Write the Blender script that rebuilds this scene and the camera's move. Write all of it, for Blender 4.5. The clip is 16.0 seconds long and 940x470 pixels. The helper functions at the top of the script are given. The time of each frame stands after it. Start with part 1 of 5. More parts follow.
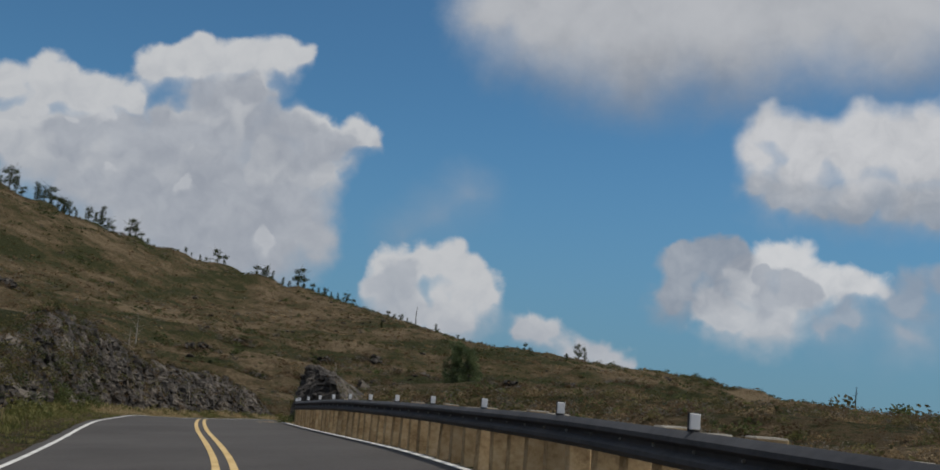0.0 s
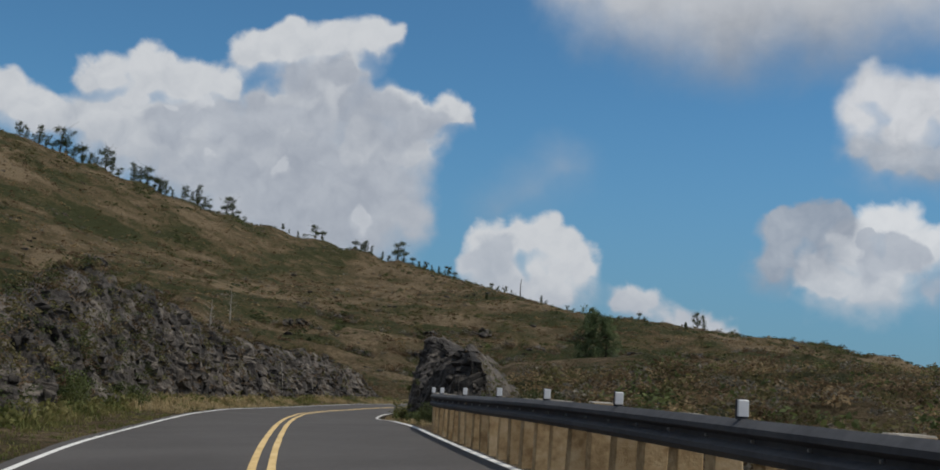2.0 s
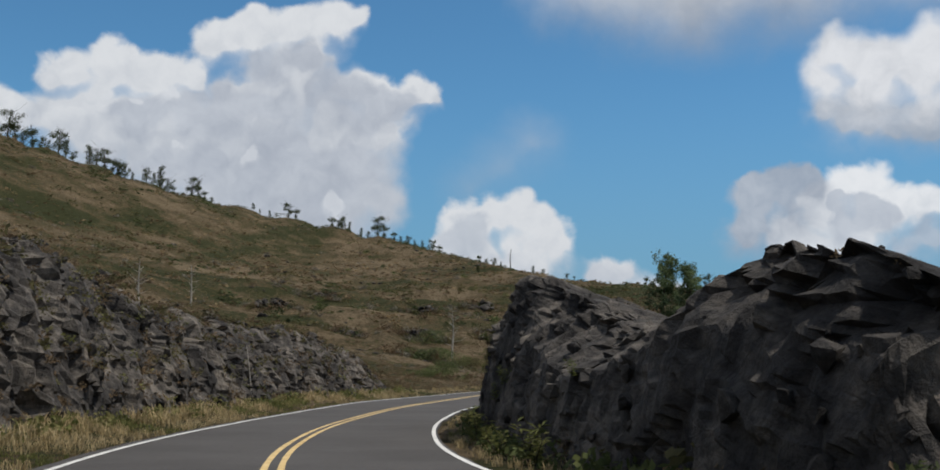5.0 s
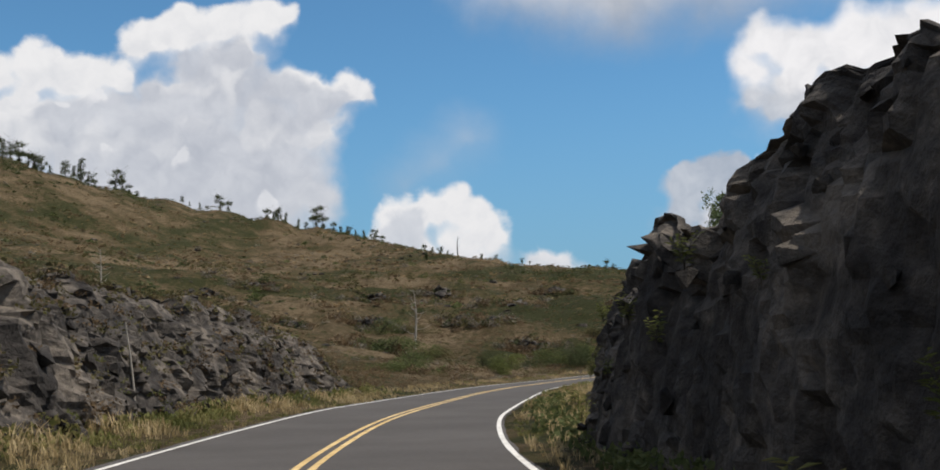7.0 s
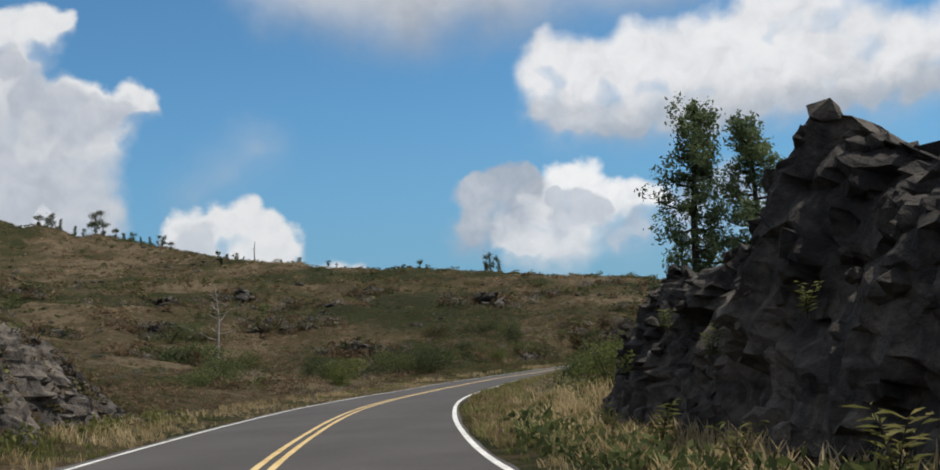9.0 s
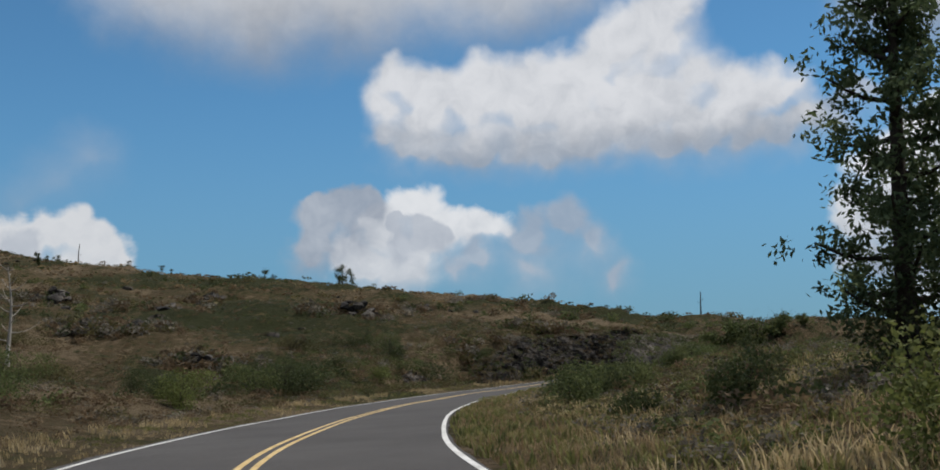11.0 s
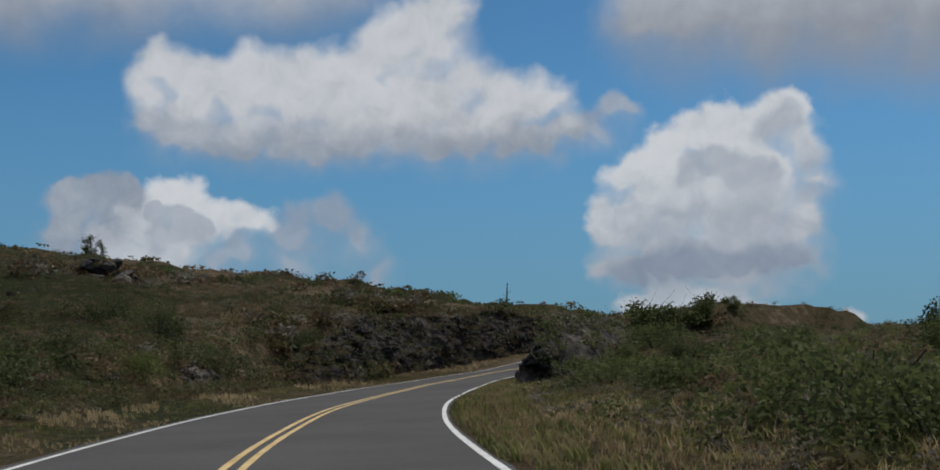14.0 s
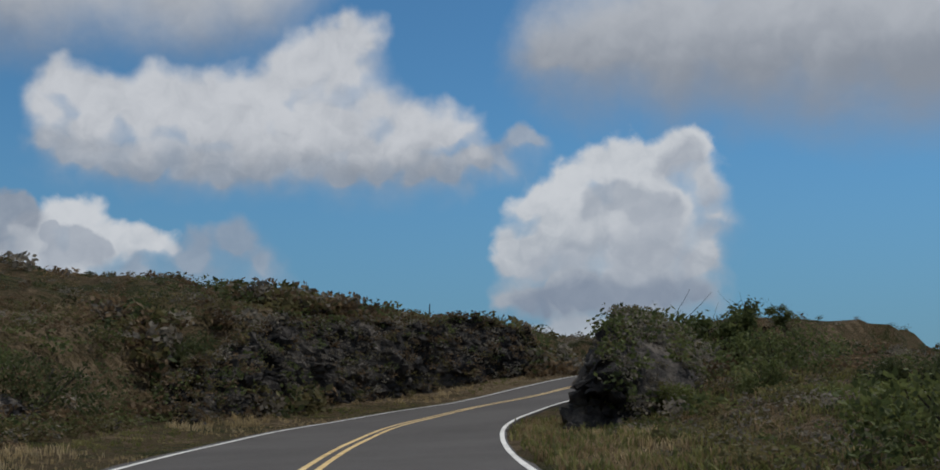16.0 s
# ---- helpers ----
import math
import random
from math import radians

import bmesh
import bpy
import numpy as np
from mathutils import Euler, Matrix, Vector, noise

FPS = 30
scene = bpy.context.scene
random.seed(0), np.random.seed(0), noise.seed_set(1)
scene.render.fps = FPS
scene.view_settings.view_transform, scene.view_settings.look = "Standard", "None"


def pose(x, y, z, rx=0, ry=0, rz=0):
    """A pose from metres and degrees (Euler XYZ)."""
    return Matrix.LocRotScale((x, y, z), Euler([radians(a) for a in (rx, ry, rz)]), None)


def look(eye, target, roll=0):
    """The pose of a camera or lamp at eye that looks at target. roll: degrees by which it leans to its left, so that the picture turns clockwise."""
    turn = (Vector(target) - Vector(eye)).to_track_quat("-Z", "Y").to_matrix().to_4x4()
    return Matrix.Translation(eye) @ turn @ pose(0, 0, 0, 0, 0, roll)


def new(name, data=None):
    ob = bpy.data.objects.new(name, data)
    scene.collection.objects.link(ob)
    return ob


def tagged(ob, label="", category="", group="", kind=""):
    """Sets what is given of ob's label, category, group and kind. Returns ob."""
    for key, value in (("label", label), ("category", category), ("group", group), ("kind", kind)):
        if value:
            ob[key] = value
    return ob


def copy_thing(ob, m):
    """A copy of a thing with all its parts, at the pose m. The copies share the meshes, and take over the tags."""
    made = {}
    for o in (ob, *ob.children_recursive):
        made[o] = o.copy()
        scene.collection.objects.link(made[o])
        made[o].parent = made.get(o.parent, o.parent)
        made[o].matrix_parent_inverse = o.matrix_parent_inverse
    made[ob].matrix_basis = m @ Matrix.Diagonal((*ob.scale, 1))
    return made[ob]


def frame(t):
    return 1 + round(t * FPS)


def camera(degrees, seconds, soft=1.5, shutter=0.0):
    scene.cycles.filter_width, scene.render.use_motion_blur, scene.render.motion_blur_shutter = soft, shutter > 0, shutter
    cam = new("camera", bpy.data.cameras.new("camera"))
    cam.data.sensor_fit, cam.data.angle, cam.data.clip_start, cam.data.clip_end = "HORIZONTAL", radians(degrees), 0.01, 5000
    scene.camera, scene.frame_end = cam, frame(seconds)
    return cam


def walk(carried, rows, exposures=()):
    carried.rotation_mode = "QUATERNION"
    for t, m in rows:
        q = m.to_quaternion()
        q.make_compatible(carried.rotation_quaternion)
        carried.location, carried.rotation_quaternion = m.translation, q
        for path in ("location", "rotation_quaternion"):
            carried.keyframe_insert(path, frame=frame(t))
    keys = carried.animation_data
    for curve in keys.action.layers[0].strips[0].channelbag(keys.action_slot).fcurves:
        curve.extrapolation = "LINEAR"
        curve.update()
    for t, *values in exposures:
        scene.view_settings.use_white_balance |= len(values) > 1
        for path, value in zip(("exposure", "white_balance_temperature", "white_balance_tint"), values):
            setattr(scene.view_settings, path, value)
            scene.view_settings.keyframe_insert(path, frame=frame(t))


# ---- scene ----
FOV = 44.845
# seconds, x, y, z, yaw to the left of +y, pitch up, roll
ROWS = (
    (0, 0.000, -0.000, 1.197, -12.912, 9.179, 4.696),
    (0.5, 0.255, 4.652, 1.298, -10.343, 9.650, 5.134),
    (1, 0.456, 9.293, 1.403, -8.841, 9.246, 4.593),
    (1.5, 0.621, 13.923, 1.497, -9.214, 7.918, 3.499),
    (2, 0.751, 18.558, 1.565, -8.174, 7.550, 3.584),
    (2.5, 0.834, 23.185, 1.604, -8.052, 7.090, 3.103),
    (3, 0.870, 27.835, 1.647, -8.285, 6.758, 2.454),
    (3.5, 0.933, 32.504, 1.672, -8.372, 6.502, 1.894),
    (3.7, 0.952, 34.388, 1.677, -8.607, 6.209, 1.530),
    (5.8, 1.110, 56.547, 1.450, -10.592, 6.720, -0.036),
    (6, 1.223, 58.751, 1.401, -11.173, 6.379, -0.285),
    (6.5, 1.497, 64.295, 1.281, -12.639, 6.449, -0.728),
    (7, 1.953, 69.912, 1.188, -12.746, 6.330, -1.265),
    (7.5, 2.459, 75.517, 1.073, -15.867, 6.035, -2.746),
    (8, 3.096, 81.062, 0.953, -18.324, 6.046, -3.785),
    (8.5, 3.928, 86.589, 0.902, -21.352, 6.292, -3.923),
    (9, 4.948, 92.155, 0.880, -23.169, 6.470, -3.474),
    (9.2, 5.366, 94.361, 0.874, -24.392, 6.829, -3.432),
    (11.3, 11.503, 115.338, 0.838, -33.839, 7.214, -1.757),
    (11.5, 12.369, 117.443, 0.856, -35.802, 7.168, -1.948),
    (12, 14.594, 122.749, 0.908, -37.439, 7.605, -1.815),
    (12.5, 17.028, 128.071, 0.979, -39.680, 7.791, -1.955),
    (13, 19.705, 133.382, 1.014, -41.310, 7.385, -1.858),
    (13.5, 22.570, 138.580, 1.033, -41.295, 7.352, -0.908),
    (14, 25.577, 143.627, 1.065, -43.192, 7.040, -0.710),
    (14.5, 28.752, 148.462, 1.132, -44.838, 8.123, -0.808),
    (15, 32.046, 153.199, 1.172, -46.919, 8.714, -1.530),
    (15.5, 35.598, 157.813, 1.229, -47.379, 7.264, -0.810),
    (16, 39.231, 162.323, 1.250, -47.987, 8.472, 0.003),
)
HEAD = [-0.08, -2.55, -2.35, 0.5, 1.24, -0.33, -1.03, -2.05, -1.32, -5.58, -9.08, -12.02, -14.84, -18.6, -20.55, -23.98, -29.22, -30.9, -35.09, -37.82, -40.24, -44.13, -46.34, -50.1, -63.23, -80.8, -98.52]
RISE = [-0.236, -0.039, 0.157, 0.234, 0.27, 0.337, 0.304, 0.189, -0.024, -0.207, -0.311, -0.412, -0.433, -0.456, -0.453, -0.383, -0.321, -0.279, -0.206, -0.076, -0.001, 0.171, 0.285, 0.463, 0.844, 1.539, 2.897]
BANK = [-0.07, -0.083, -0.092, -0.093, -0.077, -0.049, -0.05, -0.023, -0.0, 0.006, -0.006, 0.0, -0.0, 0.017, 0.001, -0.022, -0.019, -0.021, -0.031, -0.029, -0.023, -0.034, -0.022, -0.029, -0.047, -0.055, -0.0]
ROAD_X0 = -0.137


def aim(t, x, y, z, yaw, pitch, roll):
    a, b = radians(yaw), radians(pitch)
    way = Vector((-math.sin(a) * math.cos(b), math.cos(a) * math.cos(b), math.sin(b)))
    return t, look(Vector((x, y, z)), Vector((x, y, z)) + way, roll)


cam = camera(FOV, 16.0, soft=1.7)
walk(cam, [aim(*row) for row in ROWS], [(0, -0.5, 6480, 10.5), (1.5, -0.4, 6400, 10), (3.5, -0.15, 6380, 10), (6, -0.06, 6500, 11), (7, 0.13, 6700, 12), (8, 0.1, 6720, 12), (8.5, 0.1, 6650, 11), (9.2, 0.0, 6550, 10), (11.3, -0.25, 6380, 10.5), (12, -0.42, 6300, 10), (12.5, -0.48, 6270, 10), (16, -0.52, 6270, 10)])

# ---- light ----
SUN_AZ, SUN_EL = -101.0, 62.0          # degrees left of +y, degrees up
a, b = radians(SUN_AZ), radians(SUN_EL)
SUN_WAY = Vector((-math.sin(a) * math.cos(b), math.cos(a) * math.cos(b), math.sin(b)))
sun_data = bpy.data.lights.new("sun", "SUN")
sun_data.energy, sun_data.angle, sun_data.color = 4.3, radians(0.5), (1.0, 0.93, 0.82)
sun = new("sun", sun_data)
sun.matrix_world = look(SUN_WAY * 100, (0, 0, 0))

world = bpy.data.worlds.new("sky")
scene.world = world
world.use_nodes = True
world.cycles.sampling_method, world.cycles.sample_map_resolution = "MANUAL", 512


class Nodes:
    """Short calls for building a node tree."""

    def __init__(self, tree):
        self.t = tree

    def put(self, value, socket):
        if hasattr(value, "is_output"):
            self.t.links.new(value, socket)
        else:
            socket.default_value = value

    def math(self, op, a, b=0.0, c=0.0, clamp=False):
        n = self.t.nodes.new("ShaderNodeMath")
        n.operation, n.use_clamp = op, clamp
        for v, s in zip((a, b, c), n.inputs):
            self.put(v, s)
        return n.outputs[0]

    def vec(self, op, a, b=(0, 0, 0)):
        n = self.t.nodes.new("ShaderNodeVectorMath")
        n.operation = op
        self.put(a, n.inputs[0])
        if op == "SCALE":
            self.put(b, n.inputs["Scale"])
        else:
            self.put(b, n.inputs[1])
        return n.outputs["Value" if op in ("LENGTH", "DOT_PRODUCT", "DISTANCE") else "Vector"]

    def noise(self, vector, scale, detail=4.0, rough=0.55, distortion=0.0):
        n = self.t.nodes.new("ShaderNodeTexNoise")
        self.put(vector, n.inputs["Vector"])
        for k, v in (("Scale", scale), ("Detail", detail), ("Roughness", rough), ("Distortion", distortion)):
            n.inputs[k].default_value = v
        return n.outputs["Fac"]

    def cells(self, vector, scale, feature="F1"):
        n = self.t.nodes.new("ShaderNodeTexVoronoi")
        n.feature = feature
        self.put(vector, n.inputs["Vector"])
        n.inputs["Scale"].default_value = scale
        return n

    def step(self, x, lo, hi, a=0.0, b=1.0):
        n = self.t.nodes.new("ShaderNodeMapRange")
        n.interpolation_type = "SMOOTHSTEP"
        for k, v in (("Value", x), ("From Min", lo), ("From Max", hi), ("To Min", a), ("To Max", b)):
            self.put(v, n.inputs[k])
        return n.outputs[0]

    def mix(self, f, a, b):
        n = self.t.nodes.new("ShaderNodeMix")
        n.data_type = "RGBA"
        self.put(f, n.inputs[0])
        for v, s in ((a, n.inputs[6]), (b, n.inputs[7])):
            self.put(v if hasattr(v, "is_output") else (*v, 1), s)
        return n.outputs[2]


# The cumulus clouds: degrees to the right of +y, degrees up, radius.
CLOUD_A = ((-10.6, 13.6, 1.27), (-8.3, 13.8, 1.45), (-6.8, 13.5, 1.21), (-4.5, 13.8, 1.15), (-5.7, 13.7, 1.09), (-3.0, 15.5, 1.45), (-1.3, 16.1, 1.60),
           (0.5, 16.4, 1.39), (2.2, 16.7, 1.21), (3.1, 17.2, 0.78), (1.4, 15.2, 1.27), (0.1, 13.6, 2.56), (3.2, 13.6, 1.27), (5.0, 13.4, 1.27), (6.7, 13.7, 1.03),
           (7.4, 13.4, 0.54), (4.9, 11.6, 1.99), (2.2, 10.2, 3.17), (-1.7, 10.7, 3.47), (-5.5, 10.4, 3.17), (-8.7, 11.1, 2.56), (-10.4, 11.4, 1.75),
           (3.6, 8.5, 2.56), (0.0, 7.9, 3.02), (-3.0, 8.8, 2.71), (4.9, 7.4, 1.39), (-12.6, 11.3, 1.27), (-13.9, 11.2, 1.33), (-15.7, 11.6, 1.81))
BANK_A = ((-7.3, 11.2, 1.27), (-6.1, 11.9, 0.90), (-4.5, 12.1, 1.21), (-2.7, 11.8, 1.81), (-0.7, 12.6, 1.87), (-0.8, 14.4, 1.27), (1.0, 14.6, 1.21),
          (2.0, 12.9, 1.81), (3.9, 12.1, 1.81), (5.7, 12.9, 1.21), (-0.2, 10.0, 2.86), (3.5, 9.7, 2.41), (-3.7, 9.7, 2.11), (-4.7, 11.3, 1.21), (2.4, 7.5, 2.41),
          (-1.2, 7.8, 2.41), (-6.3, 9.7, 1.51))
GLINT_A = ((-5.2, 10.5, 0.33), (-1.8, 10.2, 0.42), (-1.5, 10.1, 0.27), (-7.1, 12.3, 0.27), (-8.6, 12.6, 0.42), (2.7, 8.0, 0.78), (-5.6, 12.8, 0.42))
CLOUD_B = ((9.2, 6.8, 1.30), (10.6, 7.5, 1.21), (11.9, 7.2, 1.30), (13.1, 6.9, 1.21), (14.0, 6.2, 1.15), (9.9, 5.3, 1.81), (12.6, 5.2, 2.05), (15.9, 4.7, 1.00),
           (16.8, 4.6, 1.03), (18.0, 3.8, 0.84), (19.2, 3.7, 0.78), (20.4, 3.6, 0.90), (21.4, 3.6, 0.66), (8.5, 5.7, 0.96))
BANK_B = ((8.8, 5.7, 1.27), (9.6, 6.5, 1.03), (10.1, 7.0, 0.54), (9.0, 4.6, 1.21), (9.9, 5.3, 0.90), (15.6, 4.3, 0.42))
CLOUD_C = ((28.2, 8.9, 1.09), (29.0, 8.8, 1.03), (30.7, 7.9, 1.00), (32.2, 7.6, 0.90), (33.1, 7.3, 0.54), (31.3, 7.2, 1.15), (29.2, 7.1, 1.81), (27.8, 6.1, 2.11),
           (25.5, 5.9, 1.66), (26.9, 8.0, 1.21))
BANK_C = ((24.9, 8.2, 1.87), (25.9, 8.8, 1.25), (26.6, 8.5, 1.05), (23.9, 7.1, 1.75), (23.0, 6.4, 1.27), (25.6, 7.4, 1.36))
FRONT_C = ((27.9, 7.7, 0.78), (28.7, 7.2, 0.96), (29.5, 7.0, 0.66), (27.5, 6.8, 0.72), (29.8, 6.6, 0.42))
SIDE_C = ((34.5, 6.7, 1.75), (36.3, 7.6, 1.51), (37.1, 6.4, 1.69), (34.5, 5.4, 1.99), (31.8, 5.7, 1.33), (38.4, 5.0, 1.27), (30.5, 5.7, 0.96))
CLOUD_D = ((56.1, 12.2, 1.27), (54.7, 11.5, 1.39), (53.1, 11.1, 1.39), (51.4, 10.2, 1.27), (50.6, 9.7, 0.96), (56.9, 11.3, 1.69), (59.2, 12.2, 1.45),
           (58.2, 12.0, 1.27), (59.9, 10.8, 1.45), (60.3, 9.3, 1.27), (56.7, 8.7, 3.17), (53.3, 8.7, 2.65), (50.9, 7.6, 1.63), (50.3, 7.1, 1.21),
           (59.3, 6.8, 1.87), (56.5, 5.8, 2.86), (53.1, 5.7, 2.35), (50.7, 5.6, 1.45), (59.6, 5.6, 1.39), (49.9, 5.3, 0.96))
SIDE_D = ((58.9, 11.3, 1.51), (59.8, 10.1, 1.51), (59.9, 8.2, 1.57), (58.7, 6.3, 1.75), (57.9, 9.2, 1.66), (57.5, 7.2, 1.81))
BANK_D = ((55.4, 10.1, 1.03), (54.5, 9.5, 0.96), (56.5, 9.6, 1.27), (57.3, 8.3, 1.87), (54.8, 8.0, 1.27), (53.2, 6.9, 1.27), (51.4, 6.7, 1.21),
          (55.8, 6.8, 1.81))
BASE_D = ((50.6, 4.8, 1.0), (51.6, 4.8, 1.2), (52.7, 4.9, 1.3), (53.9, 5.0, 1.4), (55.2, 5.0, 1.4), (56.5, 5.0, 1.4), (57.8, 5.0, 1.4), (59.1, 5.2, 1.2))
LOW_D = ((50.9, 3.1, 0.9), (51.8, 3.2, 1.0), (52.8, 3.3, 1.1), (53.8, 3.3, 1.1), (54.8, 3.2, 1.1), (55.9, 3.1, 1.0), (57.2, 2.9, 0.9), (58.4, 2.7, 0.8), (61.6, 1.9, 0.9))
CLOUD_E = ((27.9, 15.0, 1.60), (29.8, 14.1, 1.99), (32.2, 13.8, 2.29), (34.6, 13.8, 2.41), (37.1, 14.4, 2.29), (39.0, 15.8, 1.99), (40.6, 17.3, 1.81),
           (41.9, 18.1, 1.69), (41.5, 16.1, 2.17), (43.0, 14.5, 1.69), (39.5, 13.1, 2.65), (37.1, 12.6, 2.35), (42.6, 12.5, 2.05), (45.1, 13.5, 1.75),
           (46.9, 13.9, 1.33), (47.7, 14.3, 0.84), (48.1, 12.5, 1.45), (45.9, 11.8, 1.45), (34.6, 12.2, 1.69), (31.6, 12.2, 1.57), (29.2, 12.1, 1.45),
           (27.2, 12.3, 1.15), (27.0, 13.5, 1.3), (29.0, 13.2, 1.9), (41.0, 13.6, 2.4), (44.5, 12.4, 1.9))
BASE_E = ((27.2, 11.9, 1.1), (28.6, 11.6, 1.2), (30.2, 11.5, 1.3), (32.0, 11.4, 1.35), (33.8, 11.3, 1.4), (35.7, 11.3, 1.4), (37.6, 11.3, 1.4), (39.6, 11.3, 1.4), (41.6, 11.4, 1.35), (43.5, 11.4, 1.35), (45.4, 11.3, 1.4),
          (47.0, 11.4, 1.3), (48.4, 11.7, 1.1))
TAIL_E = ((49.5, 12.4, 1.27), (50.9, 13.2, 0.96), (51.5, 12.9, 0.72), (48.1, 11.8, 1.09), (49.9, 11.7, 0.90))
CLOUD_F = ((13.5, 20.3, 3.1), (17, 20.2, 4.7), (21, 20.2, 5.5), (25, 20.5, 5.2), (29, 21, 5), (33, 21, 5), (36.5, 20.8, 4.3), (20, 24, 5.9), (28, 24.5, 5.9), (36, 24, 5.4), (22, 18.4, 2.5), (27, 18.4, 2.4), (31, 18.6, 2.3), (34.5, 18.6, 2.1), (37.2, 19.0, 1.7), (52.5, 17.4, 3.1),
           (55, 17.6, 4), (58.5, 17.6, 4.8), (62.5, 17.4, 5), (66.5, 17, 5), (70.5, 16.5, 5))
CLOUD_W = ((12.7, 10.9, 2.2), (9.5, 9.2, 1.8), (11, 10, 1.8))


def cloud_field(name, blobs, merge):
    """A node group: how deep a direction (degrees right, degrees up) lies inside a heap of round cloud heads."""
    g = bpy.data.node_groups.new(name, "ShaderNodeTree")
    g.interface.new_socket("P", in_out="INPUT", socket_type="NodeSocketVector")
    g.interface.new_socket("Depth", in_out="OUTPUT", socket_type="NodeSocketFloat")
    n = Nodes(g)
    p = g.nodes.new("NodeGroupInput").outputs[0]
    out = None
    for x, y, r in blobs:
        d = n.vec("DISTANCE", p, (x, y, 0))
        f = n.math("MULTIPLY_ADD", d, -1.0, 1.08 * r)
        out = f if out is None else n.math("SMOOTH_MAX", out, f, merge)
    g.links.new(out, g.nodes.new("NodeGroupOutput").inputs[0])
    return g


wt = world.node_tree
wt.nodes.clear()
N = Nodes(wt)
way = wt.nodes.new("ShaderNodeTexCoord").outputs["Generated"]
sep = wt.nodes.new("ShaderNodeSeparateXYZ")
wt.links.new(way, sep.inputs[0])
right_deg = N.math("MULTIPLY", N.math("ARCTAN2", sep.outputs[0], sep.outputs[1]), 57.2958)
up_deg = N.math("MULTIPLY", N.math("ARCSINE", sep.outputs[2]), 57.2958)
comb = wt.nodes.new("ShaderNodeCombineXYZ")
wt.links.new(right_deg, comb.inputs[0])
wt.links.new(up_deg, comb.inputs[1])
P0 = comb.outputs[0]
# billows: the round heads are pushed about by large and small swirls
def swirled(scale, detail, rough_, amount):
    n = wt.nodes.new("ShaderNodeTexNoise")
    wt.links.new(P0, n.inputs["Vector"])
    for key, value in (("Scale", scale), ("Detail", detail), ("Roughness", rough_)):
        n.inputs[key].default_value = value
    return N.vec("MULTIPLY", N.vec("SUBTRACT", n.outputs["Color"], (0.5, 0.5, 0.5)), (amount, amount, 0))


P1 = N.vec("ADD", P0, N.vec("ADD", swirled(0.42, 2.0, 0.5, 2.6), swirled(1.5, 2.0, 0.5, 0.45)))
P2 = N.vec("ADD", P0, swirled(0.6, 3.0, 0.5, 2.0))
P3 = N.vec("ADD", P0, swirled(0.22, 5.0, 0.58, 3.2))


def heads(scale, shift):
    """Round cauliflower heads, high in the middle of each."""
    n = N.cells(N.vec("ADD", P2, shift), scale, "SMOOTH_F1")
    n.inputs["Smoothness"].default_value = 0.25
    return n.outputs["Distance"]


broad = N.noise(P0, 0.16, 2.0, 0.5)
billow = N.noise(P1, 0.3, 4.0, 0.5)
shreds = N.noise(P2, 0.7, 6.0, 0.62)
puffs = N.math("ADD", N.math("MULTIPLY", heads(0.45, (0, 0, 0)), 0.45), N.math("MULTIPLY", heads(1.0, (0, 0, 0)), 0.35))
puffs = N.math("MULTIPLY_ADD", heads(2.3, (0, 0, 0)), 0.2, puffs)
puffs_up = N.math("ADD", N.math("MULTIPLY", heads(0.45, (-0.1, 0.6, 0)), 0.5), N.math("MULTIPLY", heads(1.0, (-0.05, 0.3, 0)), 0.5))
rough_edge = N.math("ADD", N.math("MULTIPLY", N.math("SUBTRACT", 0.45, puffs), 0.5), N.math("MULTIPLY", N.math("SUBTRACT", shreds, 0.5), 1.3))
swell = N.math("SUBTRACT", N.noise(P2, 0.55, 5.0, 0.55), N.noise(N.vec("ADD", P2, (-0.25, 0.55, 0)), 0.55, 5.0, 0.55))
relief = N.math("MULTIPLY_ADD", swell, 2.2, N.math("MULTIPLY", N.math("SUBTRACT", puffs_up, puffs), 0.7))


def field(group, where):
    g = wt.nodes.new("ShaderNodeGroup")
    g.node_tree = group
    N.put(where, g.inputs[0])
    return g.outputs[0]


def grey_bank(blobs, name, sharp, dark, light, cover=1.0):
    """A shaded bank of cloud before the lit heads: a rounded upper edge that melts away below."""
    group = cloud_field(name, blobs, 1.5)
    inner = field(group, P1)
    above = field(group, N.vec("ADD", P1, (0, 0.9, 0)))
    top = N.step(N.math("SUBTRACT", inner, above), -0.4, 0.8)
    soft = N.math("MULTIPLY_ADD", N.math("SUBTRACT", 1.0, top), 1.6 * sharp, 0.35 * sharp)
    body = N.math("ADD", inner, N.math("MULTIPLY", rough_edge, 0.5))
    mask = N.math("MULTIPLY", N.step(N.math("DIVIDE", body, soft), -0.2, 1.2), cover)
    lit = N.math("ADD", N.math("MULTIPLY", relief, 0.4), N.math("MULTIPLY", N.math("SUBTRACT", billow, 0.5), 1.2))
    return mask, N.mix(N.step(lit, -0.4, 0.5), dark, light)


